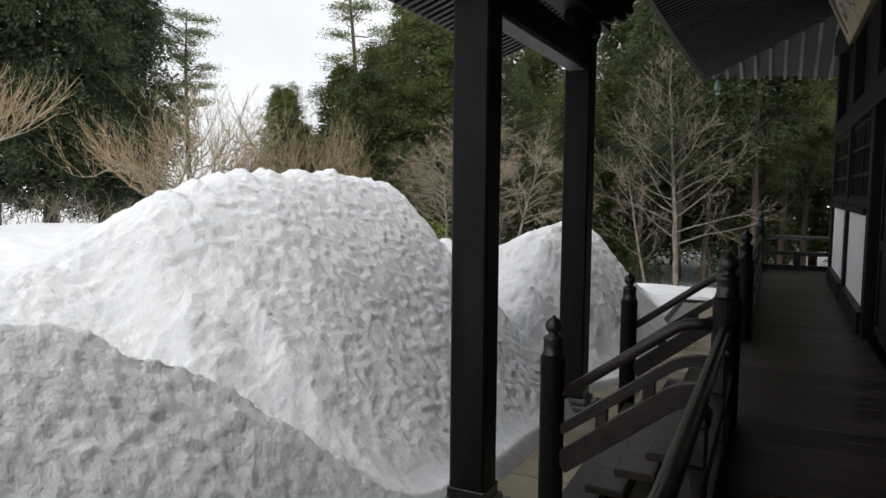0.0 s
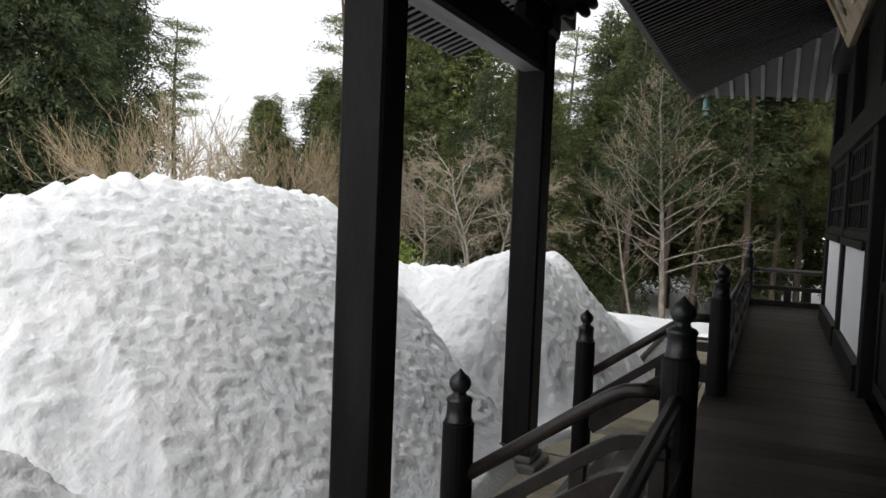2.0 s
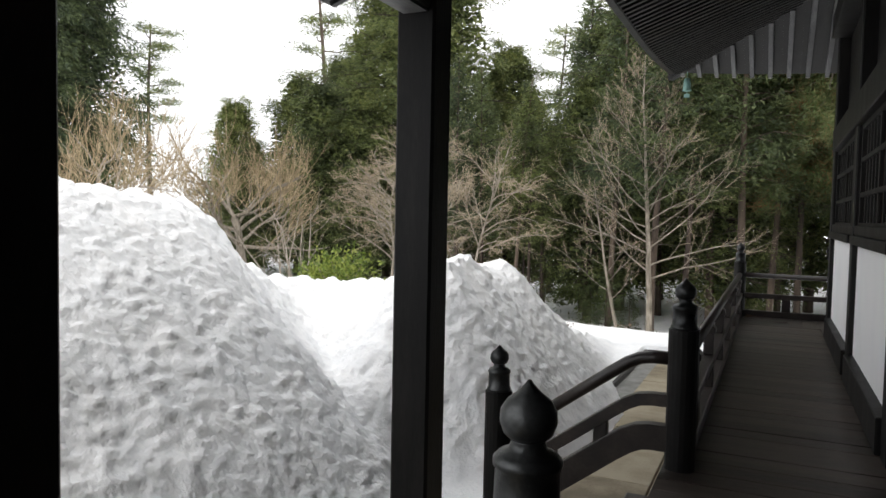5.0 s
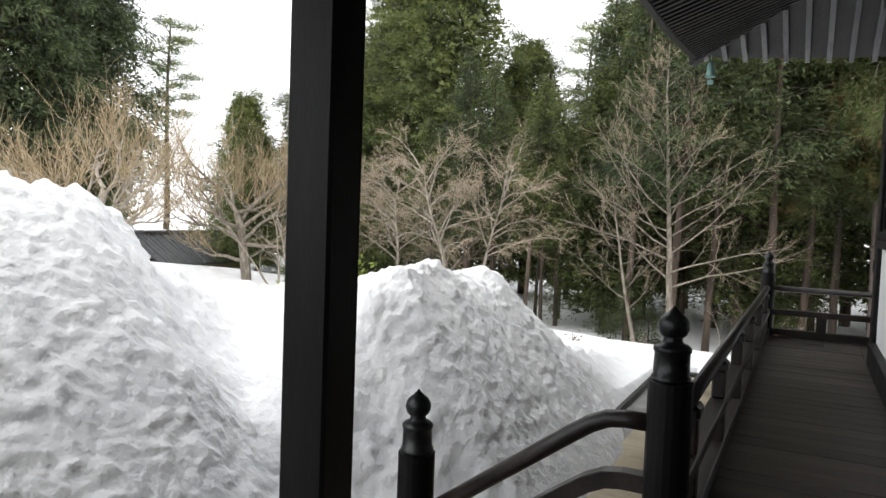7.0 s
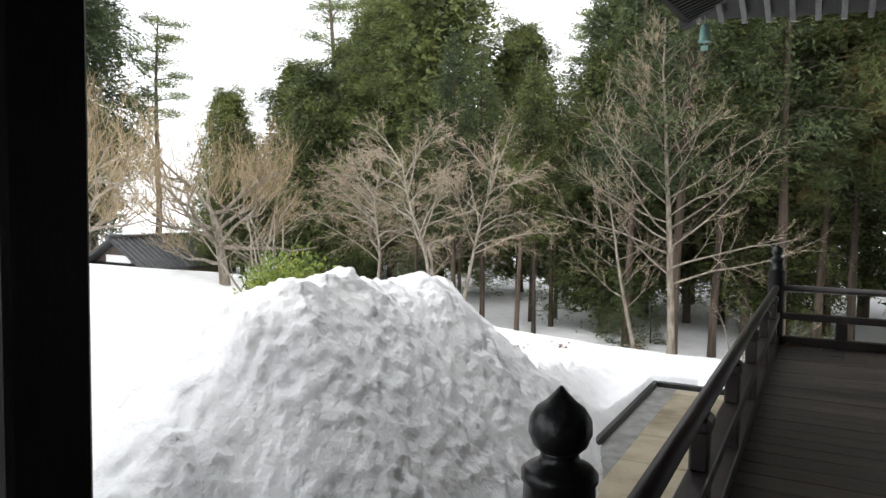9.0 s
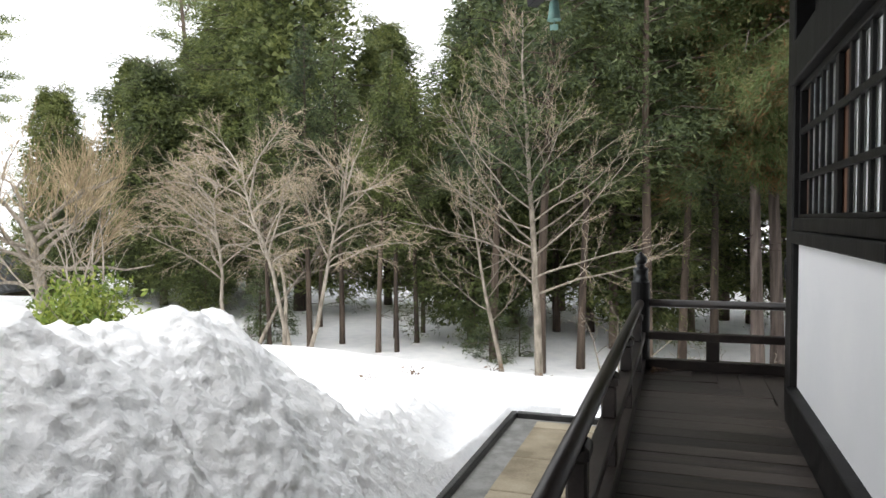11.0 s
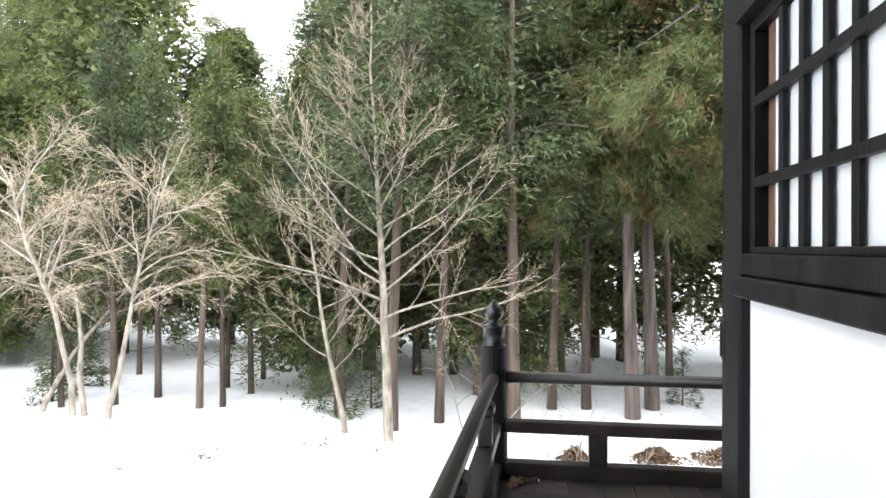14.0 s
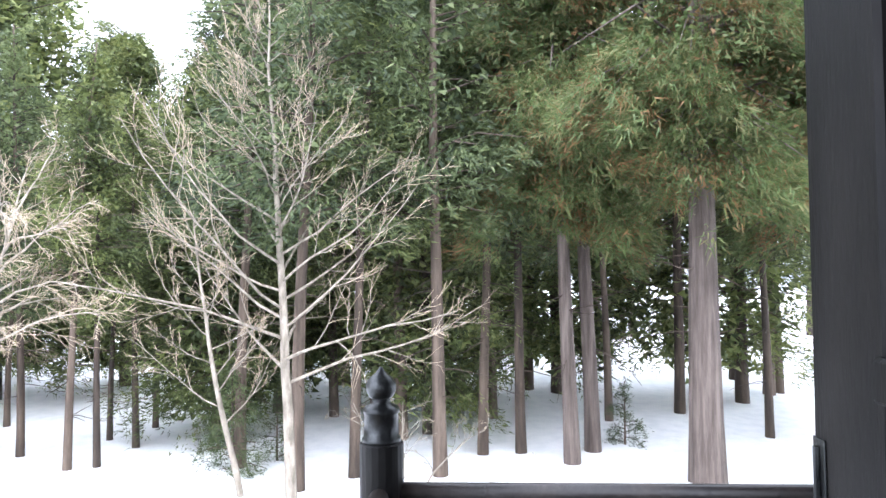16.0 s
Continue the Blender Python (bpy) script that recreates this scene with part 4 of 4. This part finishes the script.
plant(bare_tree("bare_tree", (0, 0, 0), 33, pruned(5.6, 2.6, 8, 14), M["bark_pale"], M["twig_orange"], "leafless garden tree with dense orange upright shoots"), -16.0, 8.3, 0, 1.0, False)
plant(bare_tree("bare_shrub", (0, 0, 0), 34, vase(4.6, 7, 0.75, 4, -0.1, 0.007, 3), M["bark_pale"], M["twig_orange"], "leafless shrub with fanning brown stems"), -14.8, 23.6, 0, 1.0, False)
brush = plant(bare_tree("bare_shrub", (0, 0, 0), 35, vase(2.6, 4, 0.9, 4, -0.1, 0.006, 3), M["bark_pale"], M["twig_pink"], "small leafless shrub with thin pinkish twigs"), -1.4, 26.9, 0, 1.0, False)

rng = random.Random(8)
for k in range(26):
    plant(brush, -16 + 1.15 * k + rng.uniform(-0.4, 0.4), rng.uniform(45, 52), rng.random() * 6.28, rng.uniform(1.0, 1.7), group="brush behind the wood")

# conifer kinds
hinoki = conifer("cypress_tree", 1, 18, 5.2, 0.10, M["leaf_hinoki"], M["bark_sugi"], 0.26, "broad green cypress with layered drooping sprays", 190, 0.14, 0.4, 46, 0.5, 0.45, fan=10, core=30, core_size=0.19)
hinoki_b = conifer("cypress_tree", 2, 14, 4.2, 0.12, M["leaf_hinoki"], M["bark_sugi"], 0.22, "green cypress with layered drooping sprays", 150, 0.14, 0.4, 38, 0.55, 0.5, fan=8, core=26, core_size=0.17)
slim = conifer("cedar_tree", 3, 15, 2.5, 0.36, M["leaf_dark"], M["bark_sugi"], 0.135, "slim dark green cedar with a high crown above a bare trunk", 70, 0.13, 0.3, 28, 0.6, dead=10, fan=8, core_size=0.11)
slim_b = conifer("cedar_tree", 4, 13, 2.2, 0.42, M["leaf_hinoki"], M["bark_sugi"], 0.12, "slim green cedar with a high crown above a bare trunk", 60, 0.13, 0.3, 28, 0.6, lean=0.02, dead=10, fan=8, core_size=0.11)
far_slim = conifer("cedar_tree", 13, 16, 3.0, 0.30, M["leaf_dark"], M["bark_sugi"], 0.17, "slim dark green cedar deep in the wood", 54, 0.22, 0.3, 16, 0.6, 0.6, fan=8, core_size=0.14, width=0.18)
column = conifer("tall_cedar", 5, 30, 4.0, 0.08, M["leaf_dark"], M["bark_sugi"], 0.42, "towering dense dark green cedar with a pillar-like crown", 210, 0.23, 0.65, 30, 1.2, 0.3, fan=8, core=16, core_size=0.24, width=0.19)
sapling = conifer("young_cedar", 6, 3.4, 1.1, 0.08, M["leaf_dark"], M["bark_sugi"], 0.05, "young dark green cedar with low drooping branches", 26, 0.09, 0.4, 16, 0.6, core=2, core_size=0.06)
near = conifer("cedar_tree", 7, 17, 3.5, 0.37, M["leaf_olive"], M["bark_near"], 0.34, "large cedar with a thick grey-brown trunk and hanging olive green foliage", 130, 0.10, 0.75, 54, 1.3, 0.55, dead=8, fan=28, core=60, core_size=0.075, width=0.11, length=2.5)
olive = conifer("cedar_tree", 8, 15, 2.7, 0.36, M["leaf_olive"], M["bark_near"], 0.165, "cedar with hanging olive green foliage", 85, 0.11, 0.7, 40, 1.2, 0.6, dead=10, fan=24, core=50, core_size=0.075, width=0.11, length=2.5)

plant(near, 4.3, 27.3, 0.3, 1.0, False)
plant(olive, 1.95, 28.4, 1.1, 1.0, False)
plant(olive, 2.5, 29.3, 2.6, 1.05)
plant(olive, 7.6, 29.5, 4.0, 1.1)
plant(hinoki, -14.8, 34.5, 0, 1.0, False)
plant(hinoki_b, -19.5, 32.0, 0.7, 0.72, False)
for x, y, a, s in ((-18.8, 37.0, 1, 0.95), (-11.9, 37.0, 2.2, 0.70), (-4.6, 37.5, 3.3, 0.98), (-23.2, 39.5, 4.4, 0.72), (-25.3, 32.4, 5.1, 0.52)):
    plant(hinoki, x, y, a, s)
for x, y, a, s in ((-25.5, 42, 2, 0.8), (-5.6, 33.5, 0.4, 0.95), (-6.2, 30.4, 2.0, 0.7), (-1.2, 31.2, 3.4, 0.72), (-9.7, 37.0, 5.2, 0.58), (-1.0, 34.5, 1.3, 1.0), (-22.5, 34, 3, 0.78), (-23.6, 31.6, 4, 0.5), (-16.8, 31.0, 1, 0.45), (2.5, 36, 2, 1.1), (7, 36, 4, 1.1), (-30, 43, 1, 0.5), (-34, 46, 2, 0.45), (-18.0, 32.6, 3, 0.72)):
    plant(hinoki_b, x, y, a, s)
plant(slim, -3.25, 26.5, 0, 0.95, False)
plant(slim_b, -2.4, 27.5, 0, 0.9, False)
for x, y in ((-0.7, 27.5), (0.95, 29.3), (0.1, 29.2), (-4.9, 28.2), (-7.6, 27.6), (-8.1, 27.4), (-7.6, 29.2), (-9.8, 28.5), (-10.4, 27.6), (-11.6, 27.3), (-8.3, 31.6), (-8.7, 30.1), (-6.9, 32.4), (-3.9, 32.8), (-2.8, 33.0), (0.4, 32.8), (5.5, 33.5), (7.0, 31.2), (-6.2, 30.2), (-1.8, 30.6), (3.4, 32.4), (9.2, 32.3), (-12.2, 31.5)):
    rng = random.Random(int(x * 91 + y * 37))
    low = x < -6.5 and y < 32
    plant(rng.choice((slim, slim_b)), x, y, rng.random() * 6.28, rng.uniform(0.55, 0.7) if low else rng.uniform(0.82, 1.1))
plant(far_slim, -6.0, 44.0, 0, 1.0, False)
rng = random.Random(77)
for k in range(25):
    x, y = rng.uniform(-8, 24), rng.uniform(34.5, 56)
    if x < -6 and y > 38:
        x += 8
    plant(far_slim, x, y, rng.random() * 6.28, rng.uniform(0.85, 1.15))
for k in range(8):
    plant(far_slim, rng.uniform(9, 26), rng.uniform(20, 34), rng.random() * 6.28, rng.uniform(0.9, 1.1))
plant(sapling, -4.9, 27.8, 0, 0.75, False)
for x, y, a, s in ((-4.3, 28.8, 1, 0.5), (-12.4, 28.0, 2, 0.8), (3.3, 29.9, 3, 0.5), (-13.0, 29.5, 4, 1.0), (-5.8, 29.4, 5, 0.55), (-13.8, 31.0, 1.5, 0.8)):
    plant(sapling, x, y, a, s)
cols = [(48.7, 55), (51, 52), (54.5, 50), (58, 53), (61.5, 50), (65, 52), (69, 49), (63, 60)]
for k, (a, d) in enumerate(cols):
    plant(column, -d * math.sin(radians(a)), d * math.cos(radians(a)), k * 1.3, 1.0 + 0.04 * (k % 3), k > 0)
rng = random.Random(15)
for k in range(30):
    a, d = radians(46 + 0.95 * k), rng.uniform(43, 47)
    plant(brush, -d * math.sin(a), d * math.cos(a), rng.random() * 6.28, rng.uniform(0.8, 1.4), group="brush under the tall cedars")


def pine(at, seed, height, label):
    """A slender old pine: long bare trunk with flat tufted plates of needles near the top."""
    rs = np.random.RandomState(seed)
    rng = random.Random(seed)
    t = thing("pine_tree", at, label, "tree")
    trunk = shoot(rng, Vector((0, 0, -0.5)), Vector((0, 0, 1)), height, 0.26, 0, 10, 0.03)
    limbs, pads = [trunk], []
    for k in range(15):
        f = 0.55 + 0.44 * k / 15
        p = Vector([np.interp(f * 10, range(11), [q[j] for q in trunk[0]]) for j in range(3)])
        a = k * 2.3 + rng.uniform(-0.5, 0.5)
        b = shoot(rng, p, Vector((math.cos(a), math.sin(a), 0.1)), height * 0.15 * (1.25 - f) * rng.uniform(0.6, 1.3) + 0.5, 0.06, 0.1, 5, 0.15)
        limbs.append(b)
        pads += [(b[0][j], 0.55 + 0.25 * j / 5) for j in (4, 5)]
    ob = new("trunk", limbs_mesh(limbs, M["bark_sugi"], 6))
    ob.parent = t
    verts = []
    for c, r in pads:
        n = 240
        root = np.array(c) + rs.normal(0, 1, (n, 3)) * np.array([0.75 * r, 0.75 * r, 0.13])
        d = rs.normal(0, 1, (n, 3)) * np.array([1, 1, 0.4]) + np.array([0, 0, 0.5])
        d /= np.linalg.norm(d, axis=1)[:, None]
        w = np.cross(d, rs.normal(0, 1, (n, 3)))
        w /= np.linalg.norm(w, axis=1)[:, None]
        verts.append(np.stack([root, root + d * 0.13 + w * 0.028, root + d * 0.27, root + d * 0.13 - w * 0.028], 1).reshape(-1, 3))
    verts = np.concatenate(verts)
    ob = new("crown", mesh_from(verts.tolist(), np.arange(len(verts)).reshape(-1, 4).tolist(), M["leaf_hinoki"], False))
    ob.parent = t
    return t


pine((-44.2, 43.8, -1.0), 1, 17.4, "slender pine with flat tufted plates of needles on a bare trunk")
pine((-29.9, 46.3, -1.0), 2, 23.0, "slender pine rising behind the cypresses")
pine((-17.8, 62.0, -1.5), 3, 20.0, "slender pine rising behind the cypresses")


def leafy_shrub(at, seed, r, h, label):
    rs = np.random.RandomState(seed)
    t = thing("evergreen_shrub", at, label, "shrub")
    rng = random.Random(seed)
    stems = [shoot(rng, Vector((0, 0, 0)), Vector((rng.gauss(0, 0.7), rng.gauss(0, 0.7), 1)).normalized(), h * rng.uniform(0.6, 1.05), 0.02, 0.1, 5, 0.15) for k in range(16)]
    ob = new("stems", limbs_mesh(stems, M["bark_pale"], 4))
    ob.parent = t
    tips = np.array([tuple(s[0][j]) for s in stems for j in (2, 3, 4, 5)])
    n = 2600
    c = tips[rs.randint(0, len(tips), n)] * np.array([r / (0.55 * h), r / (0.55 * h), 1]) + rs.normal(0, 0.15, (n, 3))
    d = rs.normal(0, 1, (n, 3)) + np.array([0, 0, 0.7])
    d /= np.linalg.norm(d, axis=1)[:, None]
    w = np.cross(d, rs.normal(0, 1, (n, 3)))
    w /= np.linalg.norm(w, axis=1)[:, None]
    s = rs.uniform(0.07, 0.13, (n, 1))
    verts = np.stack([c, c + d * s * 0.6 + w * s * 0.25, c + d * s * 1.3, c + d * s * 0.6 - w * s * 0.25], 1).reshape(-1, 3)
    ob = new("crown", mesh_from(verts.tolist(), np.arange(len(verts)).reshape(-1, 4).tolist(), M["leaf_shrub"], False))
    ob.parent = t
    return t


leafy_shrub((-9.3, 18.3, -0.75), 1, 0.5, 1.45, "bright yellow-green evergreen shrub behind the snow")
leafy_shrub((-10.4, 18.9, -0.75), 2, 0.45, 1.2, "bright yellow-green evergreen shrub behind the snow")

# ---- storehouse beyond the garden ----
house = thing("storehouse", Matrix.Translation((-28.2, 31.2, -2.75)) @ Matrix.Rotation(radians(86), 4, "Z"), "small storehouse with a dark tiled roof and tan walls", "house")
part("wall", box(-2.6, 2.6, -1.9, 1.9, 0, 1.75), M["board_dark"], house, "brown boarded wall")
part("wall_band", box(-2.63, 2.63, -1.93, 1.93, 1.05, 1.55), M["wall_tan"], house, "tan plaster band")
bm = bmesh.new()
v = [bm.verts.new(p) for p in ((-2.6, -1.9, 1.75), (-2.6, 1.9, 1.75), (-2.6, 0, 2.75), (2.6, -1.9, 1.75), (2.6, 1.9, 1.75), (2.6, 0, 2.75))]
for f in ((0, 2, 1), (3, 4, 5), (0, 3, 5, 2), (1, 2, 5, 4), (0, 1, 4, 3)):
    bm.faces.new([v[k] for k in f])
part("gable", bm, M["board_dark"], house)
part("gable_panel", box(-2.64, -2.605, -0.95, 0.95, 1.75, 2.1, 0.004), M["plaster"], house, "white plaster gable panel")
part("beam", box(-2.68, -2.6, -2.0, 2.0, 1.66, 1.76, 0.006), M["wood"], house, "dark tie beam")
part("window", box(-2.66, -2.63, -0.7, 0.5, 0.75, 1.3, 0.004), M["wall_tan"], house, "boarded pale window")
part("snow_cap", box(-2.4, -1.2, -0.22, 0.2, 3.02, 3.12, 0.04), M["snow"], house, "patch of snow on the ridge")
for s in (-1, 1):
    slope = part("roof", tube([(0, 0, 2.84), (0, s * 2.5, 1.55)], 1, squash=(3.1, 0.05)), M["tile"], house, "dark tiled roof slope")
    for k in range(24):
        x = -3.0 + 6.0 * k / 23
        part("roof_tile", tube([(x, s * 0.05, 2.9), (x, s * 2.52, 1.6)], 0.055, 6), M["tile"], slope)
part("ridge", tube([(-3.15, 0, 2.95), (3.15, 0, 2.95)], 0.13, 8), M["tile"], house, "rounded tile ridge")
part("window", box(0.2, 1.6, -1.96, -1.935, 0.6, 1.0), M["paper"], house)

# far hill, its haze put into the colour
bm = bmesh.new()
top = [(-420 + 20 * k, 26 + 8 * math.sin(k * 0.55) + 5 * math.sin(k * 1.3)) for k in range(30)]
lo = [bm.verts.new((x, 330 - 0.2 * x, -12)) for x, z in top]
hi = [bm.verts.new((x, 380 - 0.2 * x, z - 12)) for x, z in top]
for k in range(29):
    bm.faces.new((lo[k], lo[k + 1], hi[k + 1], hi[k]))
structure("backdrop", bm, M["hill"], "distant hill with haze painted into its pale colour", "hill", True)

# twigs and seedlings poking out of the snow
for x, y, s, n in ((-4.15, 20.0, 7, 9), (-2.9, 20.6, 8, 7), (-2.2, 21.0, 9, 5), (-4.6, 19.3, 10, 4), (0.4, 20.3, 13, 8)):
    rng = random.Random(s)
    z = ground_z(x, y)
    t = thing("dead_plant", (x, y, z), "withered brown weed stalks poking through the snow", "plant", "weeds in the snow")
    for k in range(n):
        d = Vector((rng.gauss(0, 0.8), rng.gauss(0, 0.8), 0.8)).normalized()
        part("stalk", tube([tuple(q) for q in shoot(rng, Vector((rng.gauss(0, 0.05), rng.gauss(0, 0.05), -0.03)), d, rng.uniform(0.12, 0.34), 0.007, -0.5, 4, 0.25)[0]], [0.007, 0.006, 0.005, 0.004, 0.002], 4), M["leaf_litter"], t)
    for k in range(n):
        c = Vector((rng.gauss(0, 0.09), rng.gauss(0, 0.09), rng.uniform(0.02, 0.1)))
        bm = bmesh.new()
        u, v = Vector((rng.gauss(0, 1), rng.gauss(0, 1), rng.gauss(0, 0.4))).normalized() * 0.05, Vector((rng.gauss(0, 1), rng.gauss(0, 1), 0.3)).normalized() * 0.025
        q = [bm.verts.new(c + o) for o in (-u, v, u, Vector((0, 0, -0.012)) - v)]
        bm.faces.new(q[:3])
        bm.faces.new((q[0], q[2], q[3]))
        part("leaf", bm, M["leaf_litter"], t)
# bare sprigs and low brown clumps beyond the veranda end
for x, y, s in ((0.75, 21.6, 51), (2.4, 23.0, 52), (0.2, 24.4, 53), (-0.9, 23.5, 54)):
    plant(bare_tree("sapling_sprig", (0, 0, 0), s, vase(1.5, 3, 0.6, 3, -0.3, 0.005, 2), M["bark_pale"], M["twig_pink"], "thin leafless sapling standing in the snow"), x, y, 0, 1.0, False)
for x, y, r, seed in ((0.5, 24.7, 0.32, 1), (1.95, 24.9, 0.42, 2), (3.3, 25.0, 0.75, 3)):
    rng, rs = random.Random(seed), np.random.RandomState(seed)
    clump = thing("withered_shrub", (x, y, ground_z(x, y)), "low reddish-brown withered shrub in the snow", "shrub", "withered shrubs")
    stems = [shoot(rng, Vector((rng.gauss(0, 0.3 * r), rng.gauss(0, 0.3 * r), -0.05)), Vector((rng.gauss(0, 0.8), rng.gauss(0, 0.8), 1)).normalized(), 0.3 + 0.25 * r, 0.012, -0.2, 4, 0.2) for k in range(30)]
    ob = tagged(new("stem_mass", limbs_mesh(stems, M["leaf_litter"], 4)), kind="stuff")
    ob.parent = clump
    n = int(1500 * r)
    c = rs.normal(0, 1, (n, 3)) * np.array([0.45 * r, 0.35 * r, 0.0])
    c[:, 2] = rs.uniform(0.0, 0.26, n) * np.exp(-(c[:, 0] ** 2 + c[:, 1] ** 2) / (0.6 * r * r))
    u, w = rs.normal(0, 0.03, (n, 3)), rs.normal(0, 0.018, (n, 3))
    verts = np.stack([c - u, c + w, c + u, c - w], 1).reshape(-1, 3)
    ob = tagged(new("leaf_mass", mesh_from(verts.tolist(), np.arange(4 * n).reshape(-1, 4).tolist(), M["leaf_litter"], False)), kind="stuff")
    ob.parent = clump
# low bench in the wood
bench = thing("bench", (-0.6, 33.4, ground_z(-0.6, 33.4) + 0.02), "low dark wooden bench standing in the snow", "bench")
part("seat", box(-0.95, 0.95, -0.25, 0.25, 0.42, 0.54, 0.02), M["board_dark"], bench)
for x in (-0.7, 0.7):
    part("leg", box(x - 0.07, x + 0.07, -0.2, 0.2, -0.1, 0.42, 0.01), M["board_dark"], bench)

# dead leaves on the veranda corner
rs = np.random.RandomState(5)
verts, faces = [], []
for k in range(70):
    c = np.array([RAIL + 0.13 + abs(rs.normal(0, 0.09)), NORTH - 0.12 - abs(rs.normal(0, 0.08)), 0.006 + 0.03 * rs.rand()])
    a, s = rs.rand() * 6.28, rs.uniform(0.015, 0.035)
    u, w = np.array([math.cos(a), math.sin(a), rs.normal(0, 0.3)]) * s, np.array([-math.sin(a), math.cos(a), rs.normal(0, 0.3)]) * s * 0.6
    i = len(verts)
    verts += [tuple(c - u), tuple(c + w), tuple(c + u), tuple(c - w)]
    faces.append((i, i + 1, i + 2, i + 3))
tagged(new("leaf_litter", mesh_from(verts, faces, M["leaf_litter"], False)), "small heap of dead brown leaves in the veranda corner", "leaves", kind="stuff")

# ---- veranda boards, laid across the walk, and along it past the corner ----
floor = thing("floor", (0, 0, 0), "dark worn veranda boards laid crosswise", "floor", kind="structure")
shared = {}


def plank(w, length, along_y):
    key = (round(w, 2), round(length, 2), along_y)
    if key not in shared:
        shared[key] = finish(box(0, length, 0, w - 0.004, -0.055, 0, 0.004) if not along_y else box(0, w - 0.004, 0, length, -0.055, 0, 0.004), M["floor"])
    return shared[key]


rng = random.Random(9)
y, widths = -5.5, (0.2, 0.22, 0.24)
while y < NORTH + 0.02:
    w = rng.choice(widths)
    if y < 15.6:
        x1 = WALL + 0.06
    else:
        x1 = RAIL + 0.06 + (WALL - RAIL) * max(0.0, (NORTH - y) / (NORTH - 15.6))
    ob = new("plank", plank(w, round(x1 - (RAIL - 0.11), 1), False))
    ob.parent, ob.location = floor, (RAIL - 0.11, y, rng.uniform(-0.002, 0.0015))
    y += w
x = RAIL + 0.1
while x < 6:
    w = rng.choice(widths)
    y0 = 15.45 if x > WALL - 0.1 else NORTH - (NORTH - 15.6) * (x - RAIL) / (WALL - RAIL)
    ob = new("plank", plank(w, round(NORTH + 0.06 - y0, 1), True))
    ob.parent, ob.location = floor, (x, NORTH + 0.06 - round(NORTH + 0.06 - y0, 1), 0.003)
    x += w
